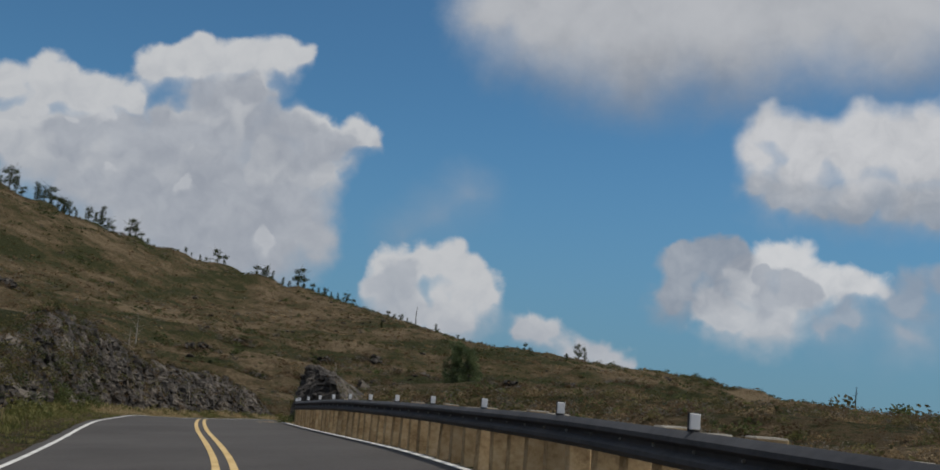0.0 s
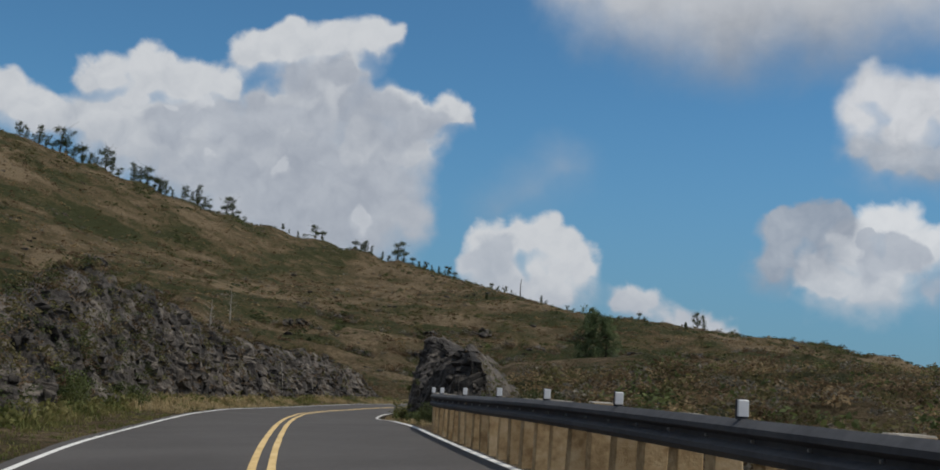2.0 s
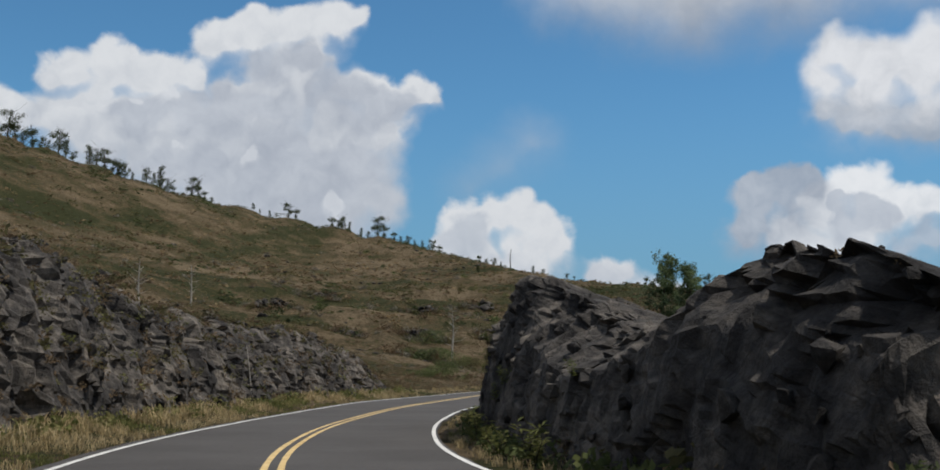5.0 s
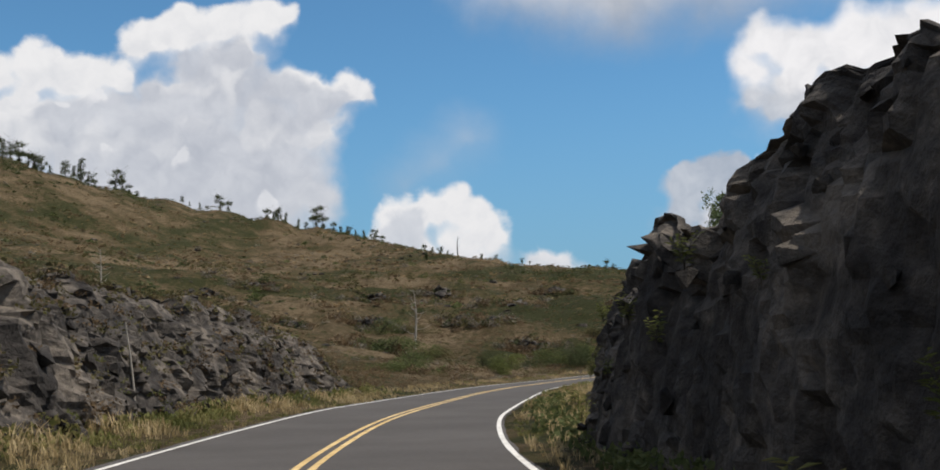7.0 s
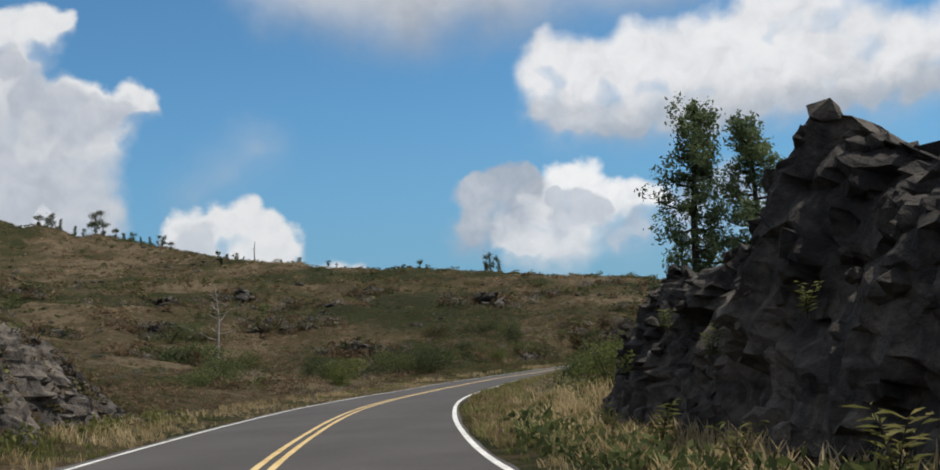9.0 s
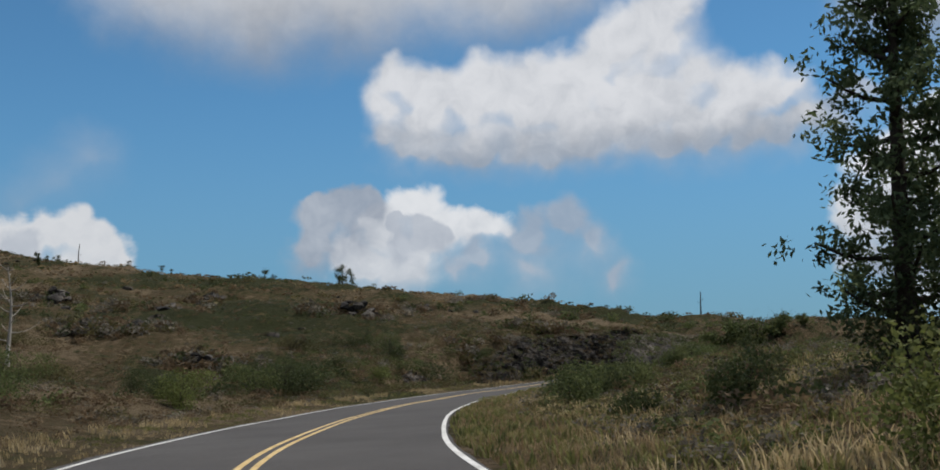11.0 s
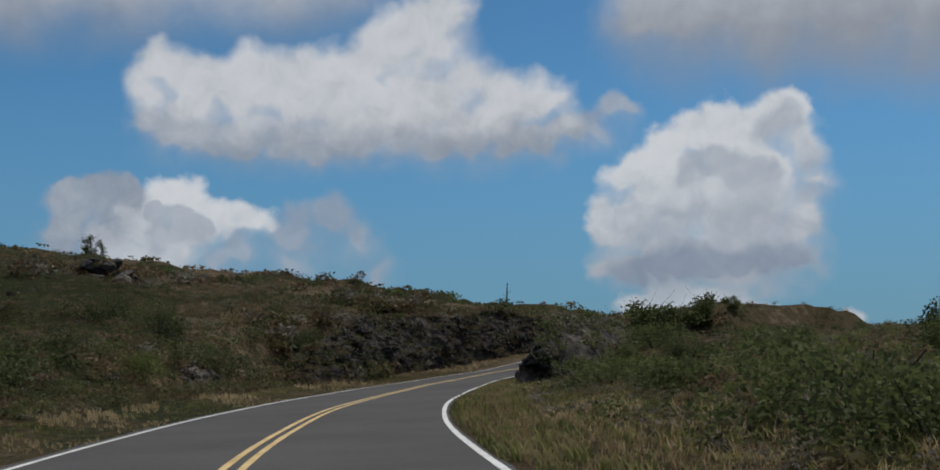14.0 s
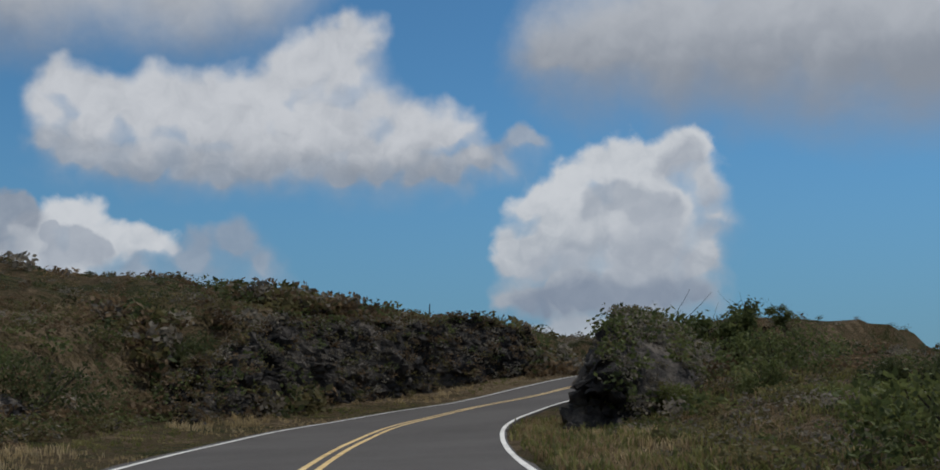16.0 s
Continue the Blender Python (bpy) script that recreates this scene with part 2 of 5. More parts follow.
def cloud(blobs, name, sharp, dark, light, cover, base, top, level=False):
    """The cover and the brightness of one cloud that reaches from base to top (degrees up): crisp above, frayed below."""
    hazy = sharp > 1.5
    group = cloud_field(name, blobs, 2.2 if hazy else 2.0 if level else 1.2)
    where = P3 if hazy else P1
    inner, above = field(group, where), field(group, N.vec("ADD", where, (-0.3, 1.2, 0)))
    face = N.math("MAXIMUM", N.math("MINIMUM", N.math("SUBTRACT", inner, above), 1.2), -1.2)
    crisp = N.step(face, -0.5, 0.7)
    soft = N.math("MULTIPLY_ADD", N.math("SUBTRACT", 1.0, crisp), 1.1, sharp)
    body = N.math("ADD", inner, N.math("MULTIPLY", rough_edge, 0.3 if level else 0.55))
    mask = N.math("MULTIPLY", N.step(N.math("DIVIDE", body, soft), -0.1, 1.2), cover)
    over = N.math("SUBTRACT", N.math("MULTIPLY_ADD", N.math("SUBTRACT", broad, 0.5), 1.5, up_deg), base)
    if level:
        mask = N.math("MULTIPLY", mask, N.step(over, -0.4, 1.6))
    rise = N.math("MULTIPLY_ADD", N.step(over, 0.0, top - base), 0.66, 0.06)
    lit = N.math("ADD", N.math("MULTIPLY_ADD", face, 0.05, rise), N.math("MULTIPLY", N.math("SUBTRACT", billow, 0.5), 0.5 if level else 0.7))
    lit = N.math("ADD", lit, N.math("MULTIPLY", relief, 0.12 if hazy else 0.28 if level else 0.36))
    return mask, N.mix(N.step(lit, 0.0, 0.95), dark, light)


sky = wt.nodes.new("ShaderNodeTexSky")
sky.sky_type, sky.sun_disc = "NISHITA", False
sky.sun_elevation, sky.sun_rotation = radians(SUN_EL), radians(-SUN_AZ)
sky.altitude, sky.air_density, sky.dust_density, sky.ozone_density = 600, 1.0, 0.3, 2.5
color = N.vec("MULTIPLY", sky.outputs[0], (0.059, 0.098, 0.11))
color = N.mix(N.step(up_deg, 15.0, 0.0, 0.0, 0.75), color, (0.145, 0.288, 0.455))
# unseen scattered heaps all round, away from the named clouds' stretch of sky, set for fill light
away = N.math("ADD", N.step(right_deg, 72.0, 85.0), N.step(right_deg, -20.0, -35.0))
high = N.step(up_deg, 24.0, 32.0)
elsewhere = N.math("MULTIPLY", N.math("MAXIMUM", away, high), N.step(N.noise(way, 2.2, 6.0, 0.55), 0.46, 0.57))
elsewhere = N.math("MULTIPLY", elsewhere, N.step(up_deg, -2.0, 2.0))
color = N.mix(elsewhere, color, (0.74, 0.76, 0.8))
for make, blobs, name, sharp, dark, light, *more in (
        (cloud, CLOUD_W, "cloud_wisp", 2.6, (0.36, 0.42, 0.5), (0.5, 0.54, 0.6), 0.4, 6, 12), (cloud, CLOUD_F, "cloud_high", 2.4, (0.36, 0.39, 0.44), (0.66, 0.68, 0.71), 0.97, 14.5, 20.5),
        (cloud, CLOUD_A, "cloud_west", 0.42, (0.5, 0.54, 0.6), (0.76, 0.78, 0.8), 1.0, 6, 15.5), (grey_bank, BANK_A, "bank_west", 1.0, (0.41, 0.45, 0.52), (0.56, 0.6, 0.66), 0.9),
        (grey_bank, GLINT_A, "glint_west", 0.4, (0.66, 0.69, 0.73), (0.78, 0.8, 0.83), 0.6),
        (cloud, CLOUD_B, "cloud_low", 0.42, (0.54, 0.58, 0.64), (0.75, 0.77, 0.79), 1.0, 3, 7.0), (grey_bank, BANK_B, "bank_low", 0.9, (0.46, 0.51, 0.58), (0.6, 0.64, 0.7), 0.75),
        (grey_bank, TAIL_E, "tail_long", 1.2, (0.38, 0.44, 0.53), (0.56, 0.61, 0.68), 0.85),
        (grey_bank, BASE_E, "base_long", 1.2, (0.36, 0.41, 0.48), (0.52, 0.56, 0.62), 0.85),
        (cloud, CLOUD_E, "cloud_long", 0.8, (0.38, 0.42, 0.48), (0.8, 0.815, 0.84), 1.0, 10.0, 14.0, True),
        (cloud, CLOUD_C, "cloud_ridge", 0.42, (0.55, 0.6, 0.66), (0.84, 0.86, 0.88), 1.0, 4.0, 8.0), (grey_bank, BANK_C, "bank_ridge", 0.9, (0.34, 0.39, 0.47), (0.51, 0.55, 0.61), 0.92),
        (grey_bank, SIDE_C, "haze_ridge", 1.9, (0.36, 0.43, 0.53), (0.5, 0.56, 0.64), 0.85), (grey_bank, FRONT_C, "front_ridge", 0.5, (0.42, 0.47, 0.55), (0.54, 0.59, 0.66), 0.75),
        (grey_bank, LOW_D, "low_tower", 0.9, (0.58, 0.62, 0.67), (0.74, 0.77, 0.8), 0.9),
        (cloud, CLOUD_D, "cloud_tower", 0.5, (0.5, 0.55, 0.61), (0.84, 0.86, 0.88), 1.0, 4.0, 11.0), (grey_bank, SIDE_D, "side_tower", 1.5, (0.46, 0.5, 0.57), (0.62, 0.66, 0.71), 0.8),
        (grey_bank, BANK_D, "bank_tower", 1.1, (0.46, 0.51, 0.58), (0.59, 0.63, 0.69), 0.8), (grey_bank, BASE_D, "base_tower", 2.2, (0.29, 0.35, 0.45), (0.38, 0.44, 0.53), 0.9)):
    mask, shade = make(blobs, name, sharp, dark, light, *more)
    color = N.mix(mask, color, shade)
w_bg = wt.nodes.new("ShaderNodeBackground")
w_out = wt.nodes.new("ShaderNodeOutputWorld")
wt.links.new(color, w_bg.inputs[0])
w_bg.inputs[1].default_value = 1.0
wt.links.new(w_bg.outputs[0], w_out.inputs[0])


# ---- materials ----
def surface(name, colors, scale, rough=0.85, bump=0.3, fine=8.0, spread=0.0, metal=0.0, gloss=0.3, depth=0.02, local=False, wide=0.0, grain=0.35, contrast=1.0):
    """A material of several colours blended by noise at a coarse and a fine scale, with relief."""
    m = bpy.data.materials.new(name)
    m.use_nodes = True
    t = m.node_tree
    n = Nodes(t)
    p = t.nodes["Principled BSDF"]
    if local:
        where = t.nodes.new("ShaderNodeTexCoord").outputs["Object"]
    else:
        where = t.nodes.new("ShaderNodeNewGeometry").outputs["Position"]
    coarse = n.noise(where, scale, 5.0, 0.6)
    small = n.noise(where, scale * fine, 4.0, 0.6)
    f = n.math("ADD", n.math("MULTIPLY", coarse, 1.0 - grain), n.math("MULTIPLY", small, grain))
    if wide:
        f = n.math("ADD", n.math("MULTIPLY", f, 0.55), n.math("MULTIPLY", n.noise(where, wide, 3.0, 0.5), 0.45))
    if contrast != 1.0:
        f = n.math("MULTIPLY_ADD", f, contrast, 0.5 - 0.5 * contrast)
    ramp = t.nodes.new("ShaderNodeValToRGB")
    e = ramp.color_ramp.elements
    k = len(colors)
    for i, c in enumerate(colors):
        at = 0.38 + 0.24 * i / max(k - 1, 1)
        el = e[i] if i < 2 else e.new(at)
        el.position, el.color = at, (*c, 1)
    t.links.new(f, ramp.inputs[0])
    base = ramp.outputs[0]
    if spread:
        r = t.nodes.new("ShaderNodeObjectInfo").outputs["Random"]
        i = t.nodes.new("ShaderNodeNewGeometry").outputs["Random Per Island"]
        v = n.math("ADD", n.math("MULTIPLY", n.math("FRACT", n.math("ADD", r, i)), 2 * spread), 1.0 - spread)
        base = n.vec("SCALE", base, v)
    t.links.new(base, p.inputs["Base Color"])
    p.inputs["Roughness"].default_value, p.inputs["Metallic"].default_value = rough, metal
    p.inputs["Specular IOR Level"].default_value = gloss
    if bump:
        b = t.nodes.new("ShaderNodeBump")
        b.inputs["Strength"].default_value, b.inputs["Distance"].default_value = bump, depth
        t.links.new(n.noise(where, scale * fine * 3, 5.0, 0.65), b.inputs["Height"])
        t.links.new(b.outputs[0], p.inputs["Normal"])
    return m


M_ASPHALT = surface("asphalt", ((0.0494, 0.0451, 0.0423), (0.0608, 0.056, 0.0527), (0.0731, 0.0679, 0.0641)), 0.25, 0.9, 0.35, 40, gloss=0.25, depth=0.01)
M_WHITE = surface("white_paint", ((0.42, 0.415, 0.39), (0.57, 0.565, 0.54), (0.64, 0.635, 0.61)), 1.5, 0.8, 0.1, 12)
M_YELLOW = surface("yellow_paint", ((0.38, 0.26, 0.1), (0.53, 0.38, 0.165), (0.58, 0.44, 0.22)), 1.5, 0.8, 0.1, 12)
M_GROUND = surface("hill_earth", ((0.03, 0.033, 0.014), (0.05, 0.047, 0.021), (0.066, 0.054, 0.028), (0.08, 0.057, 0.034), (0.06, 0.051, 0.026), (0.1, 0.072, 0.044), (0.13, 0.1, 0.062)), 0.16, 0.95, 1.0, 10, gloss=0.05, depth=0.4, wide=0.035, grain=0.5, contrast=2.6)
M_LAVA = surface("lava_rock", ((0.019, 0.0172, 0.016), (0.036, 0.0325, 0.0295), (0.062, 0.055, 0.048), (0.115, 0.1, 0.084)), 0.55, 0.9, 0.9, 7, 0.4, gloss=0.2, depth=0.08, contrast=1.3)
M_GREYWOOD = surface("grey_end_grain", ((0.2, 0.18, 0.15), (0.32, 0.3, 0.26)), 4.0, 0.95, 0.4, 6, gloss=0.1)
M_STEEL = surface("dark_steel", ((0.05, 0.052, 0.058), (0.082, 0.084, 0.09)), 1.2, 0.8, 0.1, 9, metal=0.0, gloss=0.2)
M_ZINC = surface("zinc_bolt", ((0.3, 0.3, 0.3), (0.4, 0.4, 0.4)), 2.0, 0.5, 0.0, 9, metal=0.8)
M_TIMBER = surface("timber_post", ((0.26, 0.17, 0.085), (0.44, 0.31, 0.165), (0.54, 0.41, 0.25)), 2.2, 0.9, 0.5, 6, 0.2, gloss=0.1)
M_PLATE = surface("white_plate", ((0.72, 0.72, 0.72), (0.8, 0.8, 0.8)), 3.0, 0.5, 0.0, 6)
M_BARK = surface("bark", ((0.03, 0.025, 0.02), (0.07, 0.06, 0.048)), 3.0, 0.95, 0.6, 6, gloss=0.1)
M_DEAD = surface("dead_wood", ((0.22, 0.2, 0.17), (0.36, 0.33, 0.29)), 3.0, 0.9, 0.4, 6, gloss=0.1)


def leafy(name, colors, scale):
    """Leaves and blades: they let part of the light through."""
    m = surface(name, colors, scale, 0.75, 0.0, 9, 0.22, gloss=0.15)
    t = m.node_tree
    p = t.nodes["Principled BSDF"]
    thin, both = t.nodes.new("ShaderNodeBsdfTranslucent"), t.nodes.new("ShaderNodeMixShader")
    t.links.new(p.inputs["Base Color"].links[0].from_socket, thin.inputs[0])
    both.inputs[0].default_value = 0.42
    t.links.new(p.outputs[0], both.inputs[1])
    t.links.new(thin.outputs[0], both.inputs[2])
    t.links.new(both.outputs[0], t.nodes["Material Output"].inputs[0])
    return m


M_DRY = leafy("dry_grass", ((0.235, 0.179, 0.0896), (0.381, 0.297, 0.157), (0.515, 0.414, 0.246)), 0.5)
M_STRAW = leafy("brown_grass", ((0.14, 0.1, 0.052), (0.23, 0.165, 0.088), (0.31, 0.235, 0.135)), 0.5)
M_GRASS = leafy("green_grass", ((0.0805, 0.0978, 0.0299), (0.149, 0.149, 0.0517), (0.23, 0.201, 0.0862)), 0.5)
M_LEAF_DARK = leafy("dark_leaves", ((0.034, 0.044, 0.02), (0.06, 0.074, 0.03), (0.088, 0.098, 0.044)), 0.6)
M_LEAF = leafy("green_leaves", ((0.052, 0.069, 0.0265), (0.088, 0.108, 0.039), (0.132, 0.145, 0.057)), 0.6)
M_LEAF_LIGHT = leafy("bright_leaves", ((0.078, 0.092, 0.028), (0.12, 0.138, 0.042), (0.165, 0.175, 0.064)), 0.6)
M_SCRUB = leafy("brown_scrub", ((0.066, 0.047, 0.028), (0.125, 0.087, 0.05), (0.19, 0.138, 0.083)), 0.25)
M_OLIVE = leafy("olive_scrub", ((0.06, 0.056, 0.026), (0.102, 0.092, 0.04), (0.15, 0.128, 0.062)), 0.25)
M_GREYBRUSH = leafy("grey_brush", ((0.0828, 0.0718, 0.0552), (0.152, 0.136, 0.108), (0.235, 0.214, 0.173)), 0.4)
M_NEEDLE = leafy("needles", ((0.056, 0.08, 0.042), (0.115, 0.155, 0.072), (0.195, 0.23, 0.11)), 0.6)

# ---- road line ----
STEP = 9.0
S_FROM = -6.0
S_NODES = np.arange(len(HEAD)) * STEP + S_FROM
S_FINE = np.arange(-60.0, S_NODES[-1], 0.5)


def smooth(values, fine, width=7):
    k = np.hanning(2 * width + 3)[1:-1]
    pad = np.r_[np.full(width, values[0]), values, np.full(width, values[-1])]
    return np.convolve(pad, k / k.sum(), "valid")


R_HEAD = np.radians(np.interp(S_FINE, S_NODES, HEAD))
R_Z = smooth(np.interp(S_FINE, S_NODES, RISE), S_FINE)
R_B = smooth(np.interp(S_FINE, S_NODES, BANK), S_FINE)
mid = (R_HEAD[1:] + R_HEAD[:-1]) / 2
R_X = np.r_[0, np.cumsum(-np.sin(mid) * 0.5)]
R_Y = np.r_[0, np.cumsum(np.cos(mid) * 0.5)]
k0 = int(np.argmin(abs(S_FINE - S_FROM)))
R_X, R_Y = R_X - R_X[k0] + ROAD_X0, R_Y - R_Y[k0] + S_FROM
LANE = 3.3


def on_road(s, n, up=0.0):
    """A place s metres along the road, n metres to the right of its centre line."""
    x, y, z, h, k = (np.interp(s, S_FINE, v) for v in (R_X, R_Y, R_Z, R_HEAD, R_B))
    return np.stack([x + np.cos(h) * n, y + np.sin(h) * n, z - k * n + up + 0 * n], -1)


def to_road(x, y):
    """Along and across for places in the plan."""
    shape = np.shape(x)
    x, y = np.ravel(x), np.ravel(y)
    s, n = np.zeros(len(x)), np.zeros(len(x))
    for i in range(0, len(x), 4000):
        dx, dy = x[i:i + 4000, None] - R_X[::4], y[i:i + 4000, None] - R_Y[::4]
        j = (dx ** 2 + dy ** 2).argmin(1)
        h = R_HEAD[::4][j]
        ex, ey = dx[np.arange(len(j)), j], dy[np.arange(len(j)), j]
        s[i:i + 4000] = S_FINE[::4][j] + (-ex * np.sin(h) + ey * np.cos(h)).clip(-2, 2)
        side = ex * np.cos(h) + ey * np.sin(h)
        n[i:i + 4000] = np.sign(side) * np.hypot(side, np.maximum(abs(-ex * np.sin(h) + ey * np.cos(h)) - 2, 0))
    return s.reshape(shape), n.reshape(shape)


# ---- building helpers ----
def fast_mesh(name, verts, faces, mat, smooth_shade=False):
    """A mesh from arrays; all faces have the same number of corners."""
    verts, faces = np.asarray(verts, np.float32), np.asarray(faces, np.int32)
    me = bpy.data.meshes.new(name)
    k = faces.shape[1]
    me.vertices.add(len(verts))
    me.vertices.foreach_set("co", verts.ravel())
    me.loops.add(faces.size)
    me.loops.foreach_set("vertex_index", faces.ravel())
    me.polygons.add(len(faces))
    me.polygons.foreach_set("loop_start", np.arange(0, faces.size, k, dtype=np.int32))
    me.polygons.foreach_set("use_smooth", np.full(len(faces), smooth_shade))
    me.materials.append(mat)
    me.update(calc_edges=True)
    me.validate()
    return me


def part(name, mesh, parent, label=""):
    ob = new(name, mesh)
    ob.parent = parent
    return tagged(ob, label)


def thing(name, at, label, category, group="", turn=0.0, size=1.0, kind=""):
    ob = new(name)
    ob.matrix_basis = pose(*at, 0, 0, turn) @ Matrix.Scale(size, 4)
    return tagged(ob, label, category, group, kind)


def bm_mesh(name, bm, mat):
    me = bpy.data.meshes.new(name)
    bm.to_mesh(me)
    bm.free()
    me.materials.append(mat)
    return me


rng = np.random.default_rng(7)


def hash2(i, j, seed):
    v = np.sin(i * 127.1 + j * 311.7 + seed * 74.7) * 43758.5453
    return v - np.floor(v)


def lumps(x, y, size, seed=0):
    """Smooth value noise from -1 to 1 with lumps of that size."""
    x, y = np.asarray(x) / size, np.asarray(y) / size
    i, j = np.floor(x), np.floor(y)
    u, v = x - i, y - j
    u, v = u * u * (3 - 2 * u), v * v * (3 - 2 * v)
    a = hash2(i, j, seed) * (1 - u) + hash2(i + 1, j, seed) * u
    b = hash2(i, j + 1, seed) * (1 - u) + hash2(i + 1, j + 1, seed) * u
    return 2 * (a * (1 - v) + b * v) - 1


def rough(x, y, size, octaves, seed=0):
    out = 0
    for k in range(octaves):
        out = out + lumps(x + 17 * k, y - 9 * k, size / 2 ** k, seed + k) / 2 ** k
    return out


# ---- land ----
RIDGE = np.array((
    (-171, 470, 106.5), (-87, 492, 80.8), (-35, 499, 66.5), (3, 500, 59.6), (38, 480, 50.2), (58, 420, 36), (71, 363, 28.1), (97, 347, 24.1),
    (126, 348, 22.4), (160, 350, 20.8), (180, 318, 14.8), (185, 260, 9.6), (230, 240, -8), (330, 150, -20), (400, 0, 5), (300, -300, 10), (0, -400, 30),
    (-300, -200, 90), (-350, 200, 110)), float)
parts_ = []
for p, q in zip(RIDGE, np.roll(RIDGE, -1, 0)):
    count = max(2, int(np.hypot(*(q - p)[:2]) / 14))
    parts_.append(p + (q - p) * np.arange(count)[:, None] / count)
CREST = np.concatenate(parts_)
LEFT_S = (15, 24, 34, 42, 52, 60, 68, 81, 88, 100, 110, 117, 123, 128, 131, 150, 175, 190, 200, 208, 215, 222, 228)
LEFT_H = (0.2, 1.0, 2.2, 2.7, 3.0, 4.4, 4.9, 4.7, 4.2, 3.7, 3.8, 3.3, 2.6, 1.2, 0.2, 0.3, 0.7, 1.4, 2.1, 2.8, 3.1, 2.6, 1.9)
RIGHT_S = (-60, 0, 46, 56, 62, 70, 78, 90, 96, 99, 103, 106, 111, 116, 122, 140, 186, 193, 198, 206, 216, 228)
RIGHT_H = (-1.2, -1.2, -0.8, 0.6, 1.5, 2.2, 2.9, 2.9, 2.2, 1.2, 2.0, 1.8, 1.2, 0.6, 0.2, 0.0, 0.1, 0.3, 0.8, 1.0, 0.7, 0.3)
# knolls: x, y, height, radius
KNOLLS = ((110, 270, 4.2, 34), (98, 188, 0.7, 16), (120, 180, -0.8, 24), (150, 215, 1.4, 30), (140, 224, -2.0, 13), (95, 205, -2.2, 6), (60, 232, 2.2, 20), (20, 190, -0.5, 25), (140, 300, -0.5, 30), (95, 160, -2.6, 20), (60, 270, 0.4, 30), (56, 150, -0.6, 10))


def ramp_up(x, a, b):
    u = ((x - a) / (b - a)).clip(0, 1)
    return u * u * (3 - 2 * u)


def hummocks(x, y):
    """Broken lava swells under the growth: rounded tops with steep, shaded fronts."""
    a = 1 - abs(lumps(x + 0.7 * y, y, 11, 41)) * 2
    b = 1 - abs(lumps(x, y - 0.4 * x, 6, 43)) * 2
    return 0.7 * a.clip(-0.4, 1) + 0.5 * b.clip(-0.4, 1)


def land(x, y, detail=True):
    s, n = to_road(x, y)
    rz, rb = np.interp(s, S_FINE, R_Z), np.interp(s, S_FINE, R_B)
    near = rz - rb * n.clip(-4.5, 4.5)
    out = (abs(n) - 4.6).clip(0)
    flat_x, flat_y = np.ravel(x), np.ravel(y)
    d, h = np.empty(len(flat_x)), np.empty(len(flat_x))
    for i in range(0, len(flat_x), 20000):
        dd = np.hypot(flat_x[i:i + 20000, None] - CREST[:, 0], flat_y[i:i + 20000, None] - CREST[:, 1])
        w = (dd + 3.0) ** -4
        d[i:i + 20000], h[i:i + 20000] = dd.min(1), (w * CREST[:, 2]).sum(1) / w.sum(1)
    d, h = d.reshape(np.shape(x)), h.reshape(np.shape(x))
    inside = np.zeros(np.shape(x), bool)
    for p, q in zip(RIDGE, np.roll(RIDGE, -1, 0)):
        cross = (p[1] > y) != (q[1] > y)
        inside ^= cross & (x < (q[0] - p[0]) * (y - p[1]) / ((q[1] - p[1]) or 1e-9) + p[0])
    u = out / (out + d + 1e-6)
    z = near - 0.06 + (h - near) * u ** 1.12
    bank = np.interp(s, LEFT_S, LEFT_H) * ramp_up(-n - np.where(s > 195, 0.7, 0.0), 8.0, 10.4) + np.interp(s, RIGHT_S, RIGHT_H) * ramp_up(n, 7.2, 9.8)
    z = z + bank * np.exp(-(out - 3).clip(0) / np.where((n > 0) & (s < 130), 17.0, 42.0))
    for kx, ky, kh, kr in KNOLLS:
        z = z + kh * np.exp(-((x - kx) ** 2 + (y - ky) ** 2) / kr ** 2) * ramp_up(out, 1.5, 8)
    if detail:
        wild = ramp_up(out, 0.3, 14)
        z = z + wild * (1.1 * rough(x, y, 22, 3, 3) * ramp_up(d, 0, 60) + 0.3 * rough(x, y, 4.5, 3, 9) + hummocks(x, y) * ramp_up(out, 4, 22) * np.where(n > 0, 0.25, 1.0)) + ramp_up(out, 0, 1.5) * 0.07 * lumps(x, y, 0.9, 21)
    return np.where(inside, z, h - 0.12 * d)


def spread(lo, a, b, hi, fine, grow):
    v = list(np.arange(a, b, fine))
    st = fine
    while v[-1] < hi:
        st *= grow
        v.append(v[-1] + st)
    st = fine
    while v[0] > lo:
        st *= grow
        v.insert(0, v[0] - st)
    return np.array(v)


def grid_faces(rows, cols):
    j, i = np.meshgrid(np.arange(rows - 1), np.arange(cols - 1), indexing="ij")
    a = (j * cols + i).ravel()
    return np.stack([a, a + 1, a + cols + 1, a + cols], -1)


GX, GY = spread(-4500, -28, 112, 4500, 1.3, 1.042), spread(-4500, -12, 225, 4500, 1.3, 1.042)
gx, gy = np.meshgrid(GX, GY)
gz = land(gx, gy)
ground = new("ground", fast_mesh("ground", np.stack([gx, gy, gz], -1).reshape(-1, 3), grid_faces(len(GY), len(GX)), M_GROUND, True))
tagged(ground, "dry brown and olive hillside of old overgrown lava", "hillside", kind="structure")


